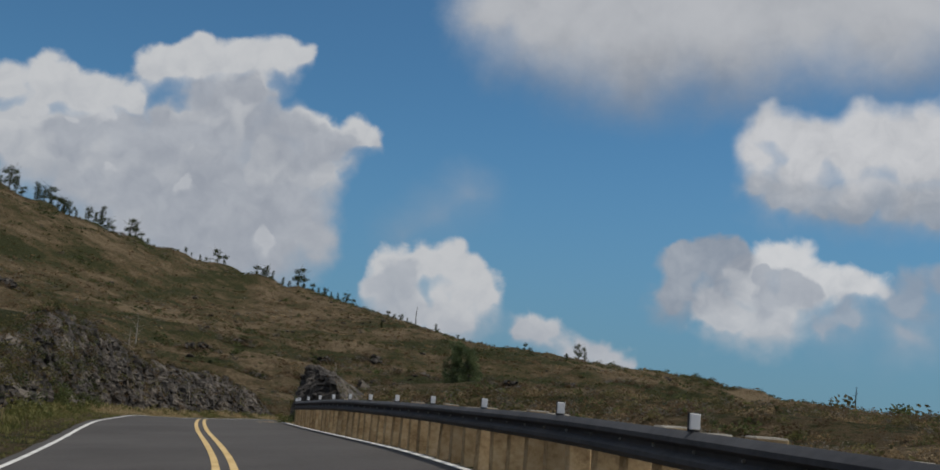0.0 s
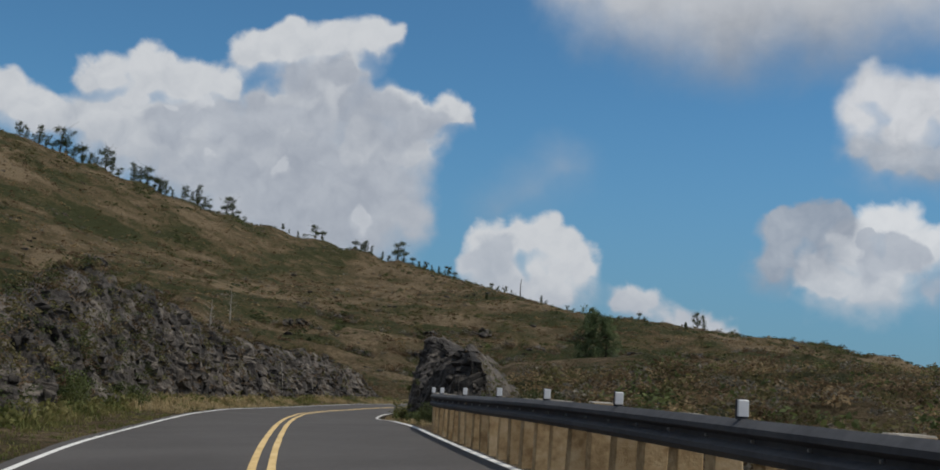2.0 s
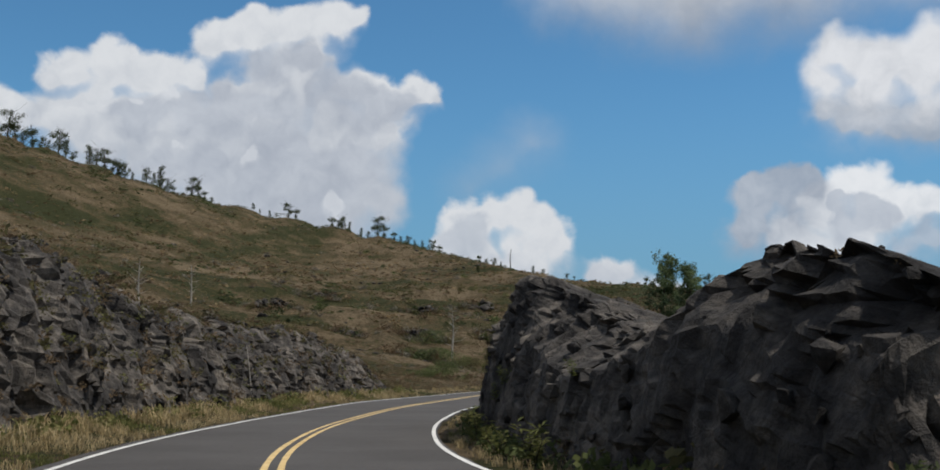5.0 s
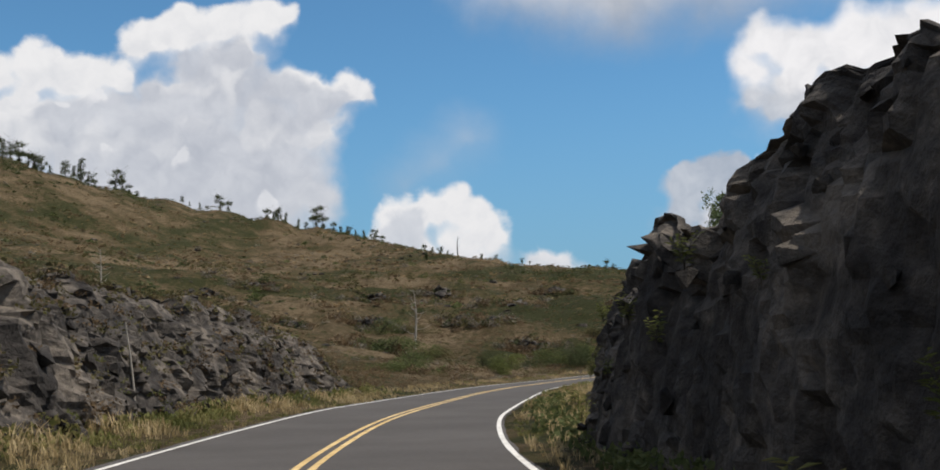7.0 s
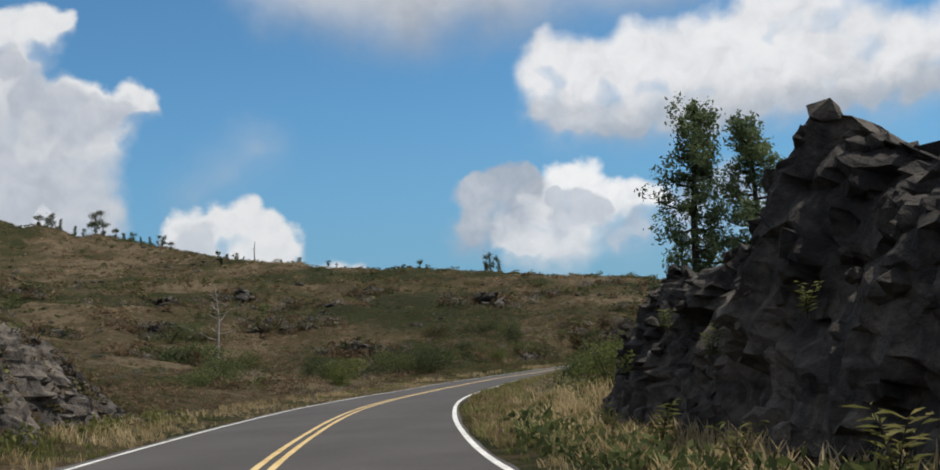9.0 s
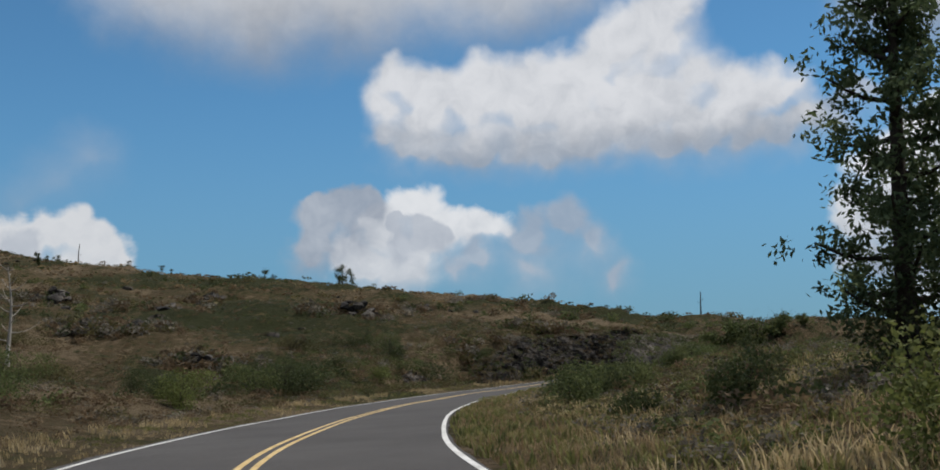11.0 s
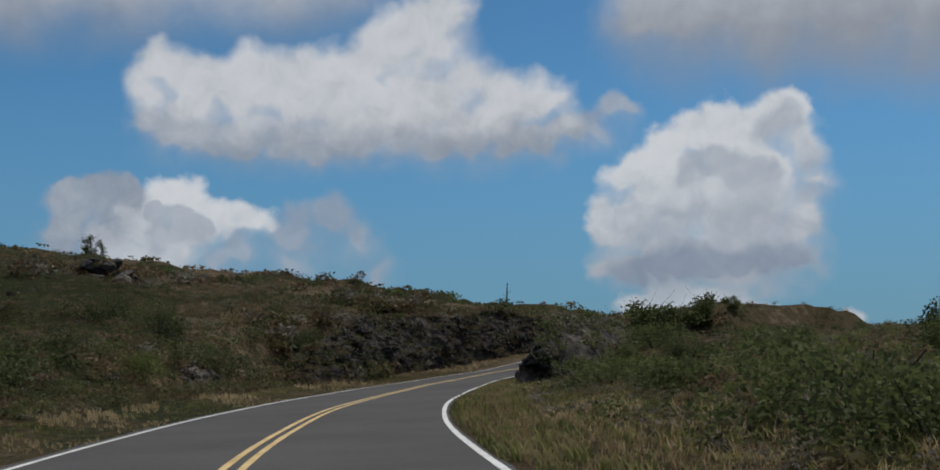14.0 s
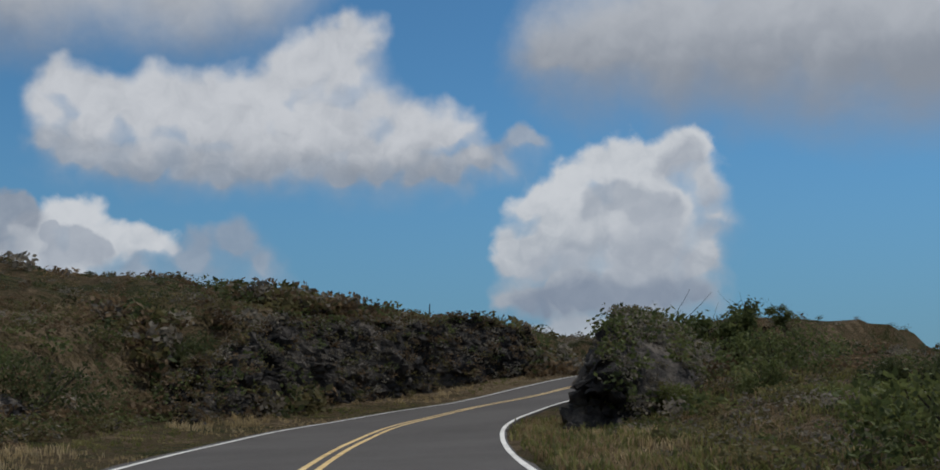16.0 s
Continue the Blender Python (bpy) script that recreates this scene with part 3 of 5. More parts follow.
def strip(name, s0, s1, n0, n1, up, mat, step=0.5, across=1):
    s = np.arange(s0, s1 + step / 2, step)
    cols = np.linspace(n0, n1, across + 1)
    v = np.stack([on_road(s, np.full(len(s), c), up) for c in cols], 1)
    return fast_mesh(name, v.reshape(-1, 3), grid_faces(len(s), across + 1), mat, True)


S_END = float(S_FINE[-1])


def slab(name, s0, s1, n0, n1, up, thick, mat, step=0.5, wobble=0.0):
    """A long thin slab that follows the road, with sides."""
    s = np.arange(s0, s1 + step / 2, step)
    cols = []
    for n, z in ((n0, -thick), (n0, up), (n1, up), (n1, -thick)):
        side = -1 if n == n0 else 1
        cols.append(on_road(s, n + side * wobble * lumps(s, 0 * s + n, 1.3, 5), z))
    v = np.stack(cols, 1)
    return fast_mesh(name, v.reshape(-1, 3), grid_faces(len(s), 4), mat, False)


road = new("road", slab("road", -60, S_END, -3.58, 3.42, 0.0, 0.25, M_ASPHALT, 0.5, 0.05))
tagged(road, "grey two-lane asphalt road winding between lava banks", "road", kind="structure")
for name, n0, m, label in (("edge_line", -LANE, M_WHITE, "white painted edge line on the asphalt"), ("edge_line", LANE, M_WHITE, "white painted edge line on the asphalt"),
                           ("centre_line", -0.13, M_YELLOW, "one of two yellow centre lines on the asphalt"), ("centre_line", 0.13, M_YELLOW, "one of two yellow centre lines on the asphalt")):
    line = new(name, slab(name, -60, S_END, n0 - 0.055, n0 + 0.055, 0.005, 0.0, m, 0.5, 0.006))
    tagged(line, label, "road marking", kind="structure")


# ---- lava rock ----
def rock_mesh(seed, mat=M_LAVA, flat=1.0):
    """A broken block: the hull of a few random corners."""
    r = random.Random(seed)
    bm = bmesh.new()
    for _ in range(15):
        v = Vector((r.uniform(-1, 1), r.uniform(-1, 1), r.uniform(-1, 1)))
        v = v / max(abs(v.x), abs(v.y), abs(v.z)) * r.uniform(0.6, 1.0)
        v = v.lerp(v.normalized() * 0.95, 0.2)
        bm.verts.new((v.x * 0.5, v.y * 0.5, v.z * 0.5 * flat))
    bmesh.ops.convex_hull(bm, input=bm.verts)
    bmesh.ops.delete(bm, geom=[v for v in bm.verts if not v.link_faces], context="VERTS")
    bmesh.ops.triangulate(bm, faces=bm.faces)
    return bm_mesh("rock", bm, mat)


ROCKS = [rock_mesh(k, flat=(1.0, 0.9, 0.8)[k % 3]) for k in range(14)]


def broken(a, b, size, seed):
    """Cells of a cracked face: for each place a step out of the face and the tilt of its block."""
    a, b = a / size, b / size
    i, j = np.floor(a), np.floor(b)
    best = np.full(a.shape, 1e9)
    out = np.zeros(a.shape)
    for di in (-1, 0, 1):
        for dj in (-1, 0, 1):
            p, q = i + di, j + dj
            dx, dy = a - (p + hash2(p, q, seed)), b - (q + hash2(p, q, seed + 1))
            d = dx * dx + dy * dy
            step = 2 * hash2(p, q, seed + 2) - 1 + 0.75 * (2 * hash2(p, q, seed + 3) - 1) * dx + 0.75 * (2 * hash2(p, q, seed + 4) - 1) * dy
            near = d < best
            best, out = np.where(near, d, best), np.where(near, step, out)
    return out


def outcrop(name, label, s_from, s_to, face, tops, depth, blocks, size, seed, step=0.22, lean=1.1, taper=7.0, setback=None):
    """A lava bank along the road: a cracked body with loose blocks set into it. face: its foot, metres right of the centre line."""
    side = 1 if face > 0 else -1
    s = np.arange(s_from, s_to + step / 2, step)
    # the section: out from the foot, and up as a share of the top
    sec = np.array([(0, -0.25), (0.05, 0.0), (0.12, 0.12), (0.22, 0.25), (0.3, 0.38), (0.42, 0.5), (0.52, 0.62), (0.66, 0.74), (0.8, 0.85), (0.95, 0.94), (1.2, 1.0), (1.8, 1.03),
                    (2.6, 1.0), (3.6, 0.94), (4.8, 0.82), (6.5, 0.6), (8.0, 0.3), (9.0, -0.15)])
    sec = np.stack([np.interp(np.linspace(0, len(sec) - 1, 64), np.arange(len(sec)), sec[:, k]) for k in (0, 1)], -1)
    # at both ends the face turns into the hill: columns that rise from the ground
    rise = np.linspace(0, 1, 9)[:-1]
    full = np.r_[rise, np.ones(len(s)), rise[::-1]]
    s = np.r_[s[0] - 0.5 * (1 - rise), s, s[-1] + 0.5 * (1 - rise[::-1])]
    top = np.interp(s, *zip(*tops)) * (1 + 0.05 * rough(s, 0 * s, 3.2, 3, seed)) + 0.16 * broken(s, 0 * s + 0.3, 1.5, seed + 3)
    S, J = np.meshgrid(s, np.arange(len(sec)), indexing="ij")
    full = full[:, None] + 0 * S
    thin = 0.22 + 0.78 * ramp_up(np.minimum(S - s_from, s_to - S), 0.0, taper)
    o = np.where(sec[J, 0] > 1.2, 1.2 * lean + (sec[J, 0] - 1.2) * depth * thin, sec[J, 0] * lean)
    if setback:
        o = o + np.interp(S, *zip(*setback)) * np.where(sec[J, 0] > 1.2, 1.0, ((sec[J, 1] - 0.7) / 0.3).clip(0, 1))
    up = sec[J, 1] * top[:, None]
    up = np.where(up > 0, up * full, up)
    wall = ramp_up(-sec[J, 0], -2.2, -1.0)
    arc = np.hypot(np.diff(o, axis=1), np.diff(up, axis=1)).cumsum(1)
    around = np.c_[np.zeros(len(s)), arc] * 0.8
    big, mid, small = broken(S, around, 1.7, seed), broken(S, around, 0.8, seed + 7), broken(S, around, 0.36, seed + 13)
    crag = 0.24 * big + 0.17 * mid + 0.11 * small + 0.05 * lumps(S, around, 0.21, seed + 30) + 0.03 * lumps(S, around, 0.09, seed + 31)
    if setback:
        crag = crag * (0.45 + 0.55 * ramp_up(sec[J, 1], 0.6, 0.9))
    across = 0.4 * broken(o, up, 1.1, seed + 19) + 0.16 * broken(o, up, 0.5, seed + 23)
    o = o + wall * (0.45 - crag) - (1 - wall) * 0.3 * crag * full
    up = up + (1 - wall) * (0.35 * crag) * (sec[J, 1] > 0.05) * full + wall * 0.25 * crag * ramp_up(sec[J, 1], 0.6, 1.0)
    inner = np.minimum(S - s_from, s_to - S)
    S = S + np.sign(S - (s_from + s_to) / 2) * across * (1 - ramp_up(inner, 0.0, 1.5))
    v = on_road(S.ravel(), (face + side * o).ravel() - side * 0.3)
    v[:, 2] += up.ravel()
    body_faces = grid_faces(len(s), len(sec))
    if side < 0:
        body_faces = body_faces[:, ::-1]
    root = thing(name, (0, 0, 0), label, "lava outcrop")
    part("bank", fast_mesh("bank", v, body_faces, M_LAVA, False), root)
    r = random.Random(seed)
    grid = v.reshape(len(s), len(sec), 3)
    loose_v, loose_f, at = [], [], 0
    for k in range(blocks + 70):
        i, j = r.randrange(len(s)), min(int(abs(r.gauss(0.36, 0.26)) * 48) + 1, 52)
        if k % 5 == 1:
            j = r.randrange(28, 46)
        elif k % 5 == 3 and side > 0:
            j = r.randrange(40, 58)
        if k >= blocks:
            i, j = (r.randrange(0, 14), len(s) - 1 - r.randrange(0, 14))[k % 2], r.randrange(2, 60)
        p = grid[i, j]
        z = size * r.uniform(0.3, 1.0) ** 1.5
        m = pose(p[0] + r.uniform(-0.1, 0.1), p[1], p[2] - (0.3 if j > 30 else 0.1) * z, r.uniform(-25, 25), r.uniform(-25, 25), r.uniform(0, 360)) @ Matrix.Diagonal((z * r.uniform(0.7, 1.25), z, z * r.uniform(0.8, 1.4), 1))
        me = ROCKS[r.randrange(len(ROCKS))]
        if k % 4 == 0 and k < 1100:
            part("rock", me, root).matrix_basis = m
        else:
            loose_v += [m @ q.co for q in me.vertices]
            loose_f += [[q + at for q in f.vertices] for f in me.polygons]
            at += len(me.vertices)
    if loose_v:
        tagged(part("rubble", fast_mesh("rubble", np.array(loose_v), np.array(loose_f), M_LAVA), root), kind="stuff")
    return grid


bank_left = outcrop("lava_outcrop", "dark blocky lava rock cutting with dry grass at its foot", 20, 131, -6.0,
        ((20, 0.8), (30, 2.1), (40, 2.8), (50, 3.0), (60, 4.7), (68, 5.1), (81, 4.9), (88, 4.4), (100, 3.9), (110, 4.0), (117, 3.5), (123, 2.9), (128, 1.5), (131, 0.4)), 0.55, 760, 0.55, 11, 0.22, 1.9)
wall_right = outcrop("lava_outcrop", "tall black lava rock wall beside the edge line", 57.0, 91.8, 4.6,
        ((57, 2.1), (60, 2.8), (62.5, 2.7), (65, 2.4), (68, 2.45), (70.3, 2.7), (72.1, 2.95), (74, 3.25), (76, 3.6), (78, 3.95), (79.7, 4.15), (81.7, 4.0), (83.6, 3.75), (84.3, 3.1), (86.4, 3.1), (86.9, 3.5), (87.9, 3.4), (88.4, 2.45), (90, 2.4), (91.4, 2.65), (91.8, 2.4)),
        0.75, 260, 0.42, 23, 0.2, 0.75, 14.0, ((56, 0.3), (62, 0.8), (66, 1.1), (73, 0.9), (77.5, 0.05)))
point_right = outcrop("lava_outcrop", "pointed black lava outcrop topped with loose blocks", 98.4, 117.0, 5.9,
        ((98.4, 1.5), (101, 2.45), (103.2, 2.95), (104.8, 3.7), (106.4, 4.45), (107.4, 3.95), (109.2, 3.4), (110.4, 2.8), (112.5, 2.75), (115.2, 2.9), (116.4, 2.7), (117, 1.8)), 0.42, 330, 0.46, 31, 0.2, 1.4)
bank_far = outcrop("lava_outcrop", "grey lava rock bank with grass on its ledges", 207, 228, -6.6,
        ((207, 1.6), (211, 3.0), (214, 3.9), (219, 3.5), (225, 2.9), (228, 1.9)), 0.4, 260, 0.6, 43, 0.22, 1.1)
outcrop("lava_outcrop", "small grey lava ledge low on the slope", 197, 203, -8.5, ((197, 0.9), (200, 1.5), (203, 0.8)), 0.4, 40, 0.6, 47, 0.22, 1.0)
corner_right = outcrop("lava_outcrop", "black lava rock corner overgrown with green shrubs", 201.5, 220, 5.0,
        ((201.5, 1.3), (203.5, 2.4), (206, 2.8), (211, 2.9), (216, 2.4), (220, 1.0)), 0.4, 190, 0.75, 57, 0.2, 1.1, 4.0)


# ---- guardrail ----
def box_mesh(name, x0, x1, y0, y1, z0, z1, mat, bevel=0.0):
    bm = bmesh.new()
    bmesh.ops.create_cube(bm, size=1.0)
    for v in bm.verts:
        v.co = ((x0 + x1) / 2 + v.co.x * (x1 - x0), (y0 + y1) / 2 + v.co.y * (y1 - y0), (z0 + z1) / 2 + v.co.z * (z1 - z0))
    if bevel:
        bmesh.ops.bevel(bm, geom=list(bm.edges), offset=bevel, segments=1, affect="EDGES")
    return bm_mesh(name, bm, mat)


rail = thing("guardrail", (0, 0, 0), "dark steel guardrail on closely set brown timber posts", "guardrail")
RAIL_N, RAIL_S0, RAIL_S1 = 3.51, -9.0, 50.4


def rail_top(s):
    """The beam's upper edge over the asphalt: it was set a little higher along its middle."""
    return 0.85 + 0.07 * np.exp(-((s - 32) / 9.0) ** 2)



s = np.arange(RAIL_S0, RAIL_S1 + 0.1, 0.3)
flare = 0.5 * ramp_up(s, 45, 51)
wave = ((0.03, 0.0), (0.005, -0.02), (-0.035, -0.055), (-0.035, -0.095), (0.035, -0.135), (0.035, -0.175), (-0.035, -0.215), (-0.035, -0.255), (0.005, -0.29), (0.03, -0.31),
        (0.036, -0.308), (0.012, -0.288), (-0.028, -0.255), (-0.028, -0.215), (0.042, -0.175), (0.042, -0.135), (-0.028, -0.095), (-0.028, -0.055), (0.012, -0.018), (0.036, 0.0), (0.03, 0.0))
v = np.stack([on_road(s, RAIL_N + flare + a, rail_top(s) + b) for a, b in wave], 1)
part("beam", fast_mesh("beam", v.reshape(-1, 3), grid_faces(len(s), len(wave))[:, ::-1], M_STEEL, False), rail, "dark steel beam with a folded profile")
POST = box_mesh("post", -0.12, 0.13, -0.1, 0.1, -0.5, 0.835, M_TIMBER, 0.012)
POST.materials.append(M_GREYWOOD)
# upward faces take a greyer wood than the post's sides
for face in POST.polygons:
    if face.normal.z > 0.5:
        face.material_index = 1
PLATE = box_mesh("plate", -0.042, 0.042, -0.012, 0.012, 0.0, 0.125, M_PLATE, 0.004)
BRACKET = box_mesh("bracket", -0.048, 0.048, 0.012, 0.04, -0.02, 0.132, M_STEEL, 0.003)
bm = bmesh.new()
bmesh.ops.create_cone(bm, cap_ends=True, segments=8, radius1=0.017, radius2=0.012, depth=0.02)
BOLT = bm_mesh("bolt", bm, M_ZINC)
r = random.Random(5)
for k, sk in enumerate(np.arange(RAIL_S0 + 0.4, RAIL_S1, 0.9)):
    h = float(np.interp(sk, S_FINE, R_HEAD))
    lift = r.uniform(-0.03, 0.03)
    off = 0.5 * float(ramp_up(np.array(sk), 45, 51))
    p = on_road(np.array(sk), np.array(RAIL_N + off + 0.18))
    post = part("post", POST, rail, "brown weathered timber post")
    post.matrix_basis = pose(p[0], p[1], p[2] + lift + rail_top(sk) - 0.85, r.uniform(-2, 2), r.uniform(-2, 2), math.degrees(h) + r.uniform(-4, 4))
    q = on_road(np.array(sk), np.array(RAIL_N + off + 0.02), rail_top(sk) - 0.155)
    bolt = part("bolt", BOLT, rail, "zinc bolt head")
    bolt.matrix_basis = pose(q[0], q[1], q[2], 0, -90, math.degrees(h))
for sk in (1.0, 4.8, 8.56, 12.43, 16.25, 19.97, 23.41, 26.73, 29.84, 33.0, 36.4, 40.2, 43.95, 46.5, 47.4):
    h = float(np.interp(sk, S_FINE, R_HEAD))
    off = 0.5 * float(ramp_up(np.array(sk), 45, 51))
    p = on_road(np.array(sk), np.array(RAIL_N + off + 0.04), rail_top(sk) + 0.015)
    marker = part("marker", PLATE, rail, "small white reflector plate")
    marker.matrix_basis = pose(p[0], p[1], p[2], 0, 0, math.degrees(h))
    part("bracket", BRACKET, marker)


# ---- plants ----
def leaves(count, spot, size, r, long=1.0, droop=0.0):
    """Leaf quads round given spots: corners (4 a leaf)."""
    a = r.normal(size=(count, 3))
    a /= np.linalg.norm(a, axis=1, keepdims=True)
    b = np.cross(a, r.normal(size=(count, 3)))
    b /= np.linalg.norm(b, axis=1, keepdims=True)
    k = size * r.uniform(0.6, 1.2, (count, 1))
    a, b = a * k * long, b * k * 0.55
    a[:, 2] -= droop * size
    return np.stack([spot - a, spot + b, spot + a, spot - b], 1).reshape(-1, 3)


def quads(n):
    return np.arange(4 * n).reshape(-1, 4)


def clump(seed, count, size, high=0.8, core=0.35):
    """A low shrub of loose leaves, about one metre across."""
    r = np.random.default_rng(seed)
    lobes = np.stack([r.uniform(-0.34, 0.34, 8), r.uniform(-0.34, 0.34, 8), r.uniform(0.06, 0.44, 8) * high], -1)
    pick = lobes[r.integers(0, 8, count)]
    w = r.normal(size=(count, 3))
    w /= np.linalg.norm(w, axis=1, keepdims=True)
    spot = pick + w * r.uniform(core, 1.0, (count, 1)) ** 0.5 * np.array([0.26, 0.26, 0.24 * high])
    spot[:, 2] = abs(spot[:, 2])
    return leaves(count, spot, size, r)


def tuft(seed, blades, high, lean=0.5, width=0.012):
    """A tuft of grass: bent blades of three triangles each."""
    r = np.random.default_rng(seed)
    foot = np.c_[r.normal(0, 0.07, (blades, 2)), np.zeros(blades)]
    ang = r.uniform(0, 2 * np.pi, blades)
    out = np.c_[np.cos(ang), np.sin(ang), 0 * ang]
    side = np.c_[-np.sin(ang), np.cos(ang), 0 * ang] * width
    h = high * r.uniform(0.5, 1.1, (blades, 1))
    le = lean * r.uniform(0.1, 1.0, (blades, 1)) * h
    mid = foot + out * le * 0.35 + np.array([0, 0, 1]) * h * 0.6
    tip = foot + out * le + np.array([0, 0, 1]) * h
    v = np.stack([foot - side, foot + side, mid - side * 0.8, mid + side * 0.8, tip], 1).reshape(-1, 3)
    f = np.concatenate([np.array([(0, 1, 3), (0, 3, 2), (2, 3, 4)]) + 5 * k for k in range(blades)])
    return v, f


def scatter(name, templates, spots, sizes, mat, label, category, squash=1.0, as_tris=False):
    """Many small plants as one mesh."""
    r = np.random.default_rng(len(spots))
    pick = r.integers(0, len(templates), len(spots))
    vs, fs, at = [], [], 0
    for k, tp in enumerate(templates):
        v, f = tp if as_tris else (tp, quads(len(tp) // 4))
        who = np.where(pick == k)[0]
        if not len(who):
            continue
        a = r.uniform(0, 2 * np.pi, len(who))
        c, s_ = np.cos(a)[:, None], np.sin(a)[:, None]
        z = sizes[who][:, None]
        x = (v[None, :, 0] * c - v[None, :, 1] * s_) * z
        y = (v[None, :, 0] * s_ + v[None, :, 1] * c) * z
        w = np.stack([x, y, np.broadcast_to(v[None, :, 2], x.shape) * z * squash], -1) + spots[who][:, None]
        fs.append((f[None] + (np.arange(len(who)) * len(v))[:, None, None] + at).reshape(-1, f.shape[1]))
        vs.append(w.reshape(-1, 3))
        at += len(who) * len(v)
    ob = new(name, fast_mesh(name, np.concatenate(vs), np.concatenate(fs), mat))
    return tagged(ob, label, category, kind="stuff")


def settle_on(x, y):
    return np.stack([x, y, land(x, y)], -1)


def beside_road(count, s0, s1, n0, n1, power=1.0):
    s = rng.uniform(s0, s1, count)
    n = n0 + (n1 - n0) * rng.uniform(0, 1, count) ** power
    p = on_road(s, n)
    return p[:, 0], p[:, 1], s, n


DRY_TUFTS = [tuft(k, 8, 0.34, 1.0, 0.013) for k in range(6)]
LOW_TUFTS = [tuft(20 + k, 8, 0.18, 1.1, 0.016) for k in range(6)]
for n0, n1, power, name in ((-3.75, -6.6, 1.1, "left"), (3.7, 7.5, 1.1, "right")):
    x, y, s, n = beside_road(5600, 18, 226, n0, n1, power)
    keep = (n < 0) | (s > 52)
    rock_near = (n > 0) & (s > 58) & (s < 118) & (n > np.where(s > 93, 6.0, 4.7))
    keep &= ~rock_near
    p = settle_on(x[keep], y[keep])
    tall = (0.5 + 0.8 * ramp_up(abs(n[keep]), 4.2, 6.0)) * (1 - 0.5 * ramp_up(s[keep], 118, 135))
    patch = lumps(p[:, 0], p[:, 1], 3.0, 4) - 0.8 * (1 - ramp_up(s[keep], 50, 66)) * (n[keep] < 0)
    for mat, mask, lab in ((M_DRY, patch > -0.15, "dry straw-coloured roadside grass"), (M_GRASS, patch <= -0.15, "short green and yellow roadside grass")):
        scatter("roadside_grass", DRY_TUFTS if mat is M_DRY else LOW_TUFTS, p[mask], tall[mask] * rng.uniform(0.6, 1.3, mask.sum()), mat, lab, "grass", as_tris=True)
# the far verge on the right after the rocks, wide and grassy
x, y, s, n = beside_road(5200, 112, 206, 3.7, 9.5, 1.2)
p = settle_on(x, y)
scatter("roadside_grass", DRY_TUFTS, p, rng.uniform(0.3, 0.7, len(p)), M_STRAW, "brown dry grass on the wide verge", "grass", as_tris=True)
x, y, s, n = beside_road(3600, 112, 206, 3.6, 16.0, 1.3)
p = settle_on(x, y)
scatter("roadside_grass", LOW_TUFTS, p, rng.uniform(0.7, 1.6, len(p)), M_GRASS, "green and yellow grass on the wide verge", "grass", as_tris=True)

# scrub over the hillsides: nearer than 45 m to the road in fine clumps, farther in coarse ones
FINE = [clump(k, 32, 0.1, 0.8) for k in range(5)]
COARSE = [clump(40 + k, 10, 0.21, 0.7) for k in range(5)]
BUSH = [clump(80 + k, 90, 0.07, 0.9, 0.25) for k in range(5)]
MID = [clump(120 + k, 64, 0.062, 0.8, 0.3) for k in range(6)]
FAR_BUSH = [clump(140 + k, 70, 0.1, 1.0, 0.4) for k in range(6)]


def hillside(count, r0, r1, seed):
    r = np.random.default_rng(seed)
    x, y = r.uniform(-190, 250, count * 4), r.uniform(10, 500, count * 4)
    s, n = to_road(x, y)
    inside = (abs(n) > r0) & (abs(n) < r1) & (abs(n) > 8.5)
    ahead = np.degrees(np.arctan2(x - 10, y + 30))
    inside &= (ahead > -28) & (ahead < 75)
    x, y = x[inside][:count], y[inside][:count]
    return settle_on(x, y), r


for count, r0, r1, templates, lo, hi, seed in ((6500, 8.5, 55, MID, 0.4, 2.0, 3), (34000, 50, 430, COARSE, 0.6, 2.5, 4)):
    p, r = hillside(count, r0, r1, seed)
    patch = rough(p[:, 0], p[:, 1], 26, 3, 31) + 0.5 * lumps(p[:, 0], p[:, 1], 7, 33) + 0.3 * r.normal(size=len(p)) + 0.25 * ramp_up(p[:, 2], 25, 60)
    bare = lumps(p[:, 0], p[:, 1], 12, 37) + 0.5 * r.normal(size=len(p))
    z = lo + (hi - lo) * r.uniform(0, 1, len(p)) ** 2.4
    for mat, mask, lab in ((M_SCRUB, (patch < 0.3) & (bare < 0.45), "brown dry fern and grass clumps"), (M_STRAW, (patch < 0.3) & (bare >= 0.45) & (bare < 1.0), "pale straw grass on the slope"),
                           (M_GREYBRUSH, (patch < 0.3) & (bare >= 1.0), "grey leafless brush on the slope"), (M_OLIVE, (patch >= 0.3) & (patch < 0.8), "olive low scrub"), (M_LEAF_DARK, patch >= 0.8, "dark green bushes")):
        scatter("hillside_scrub", templates, p[mask], z[mask] * (1.15 if mat is M_LEAF_DARK else 0.9), mat, lab, "scrub", 0.6)

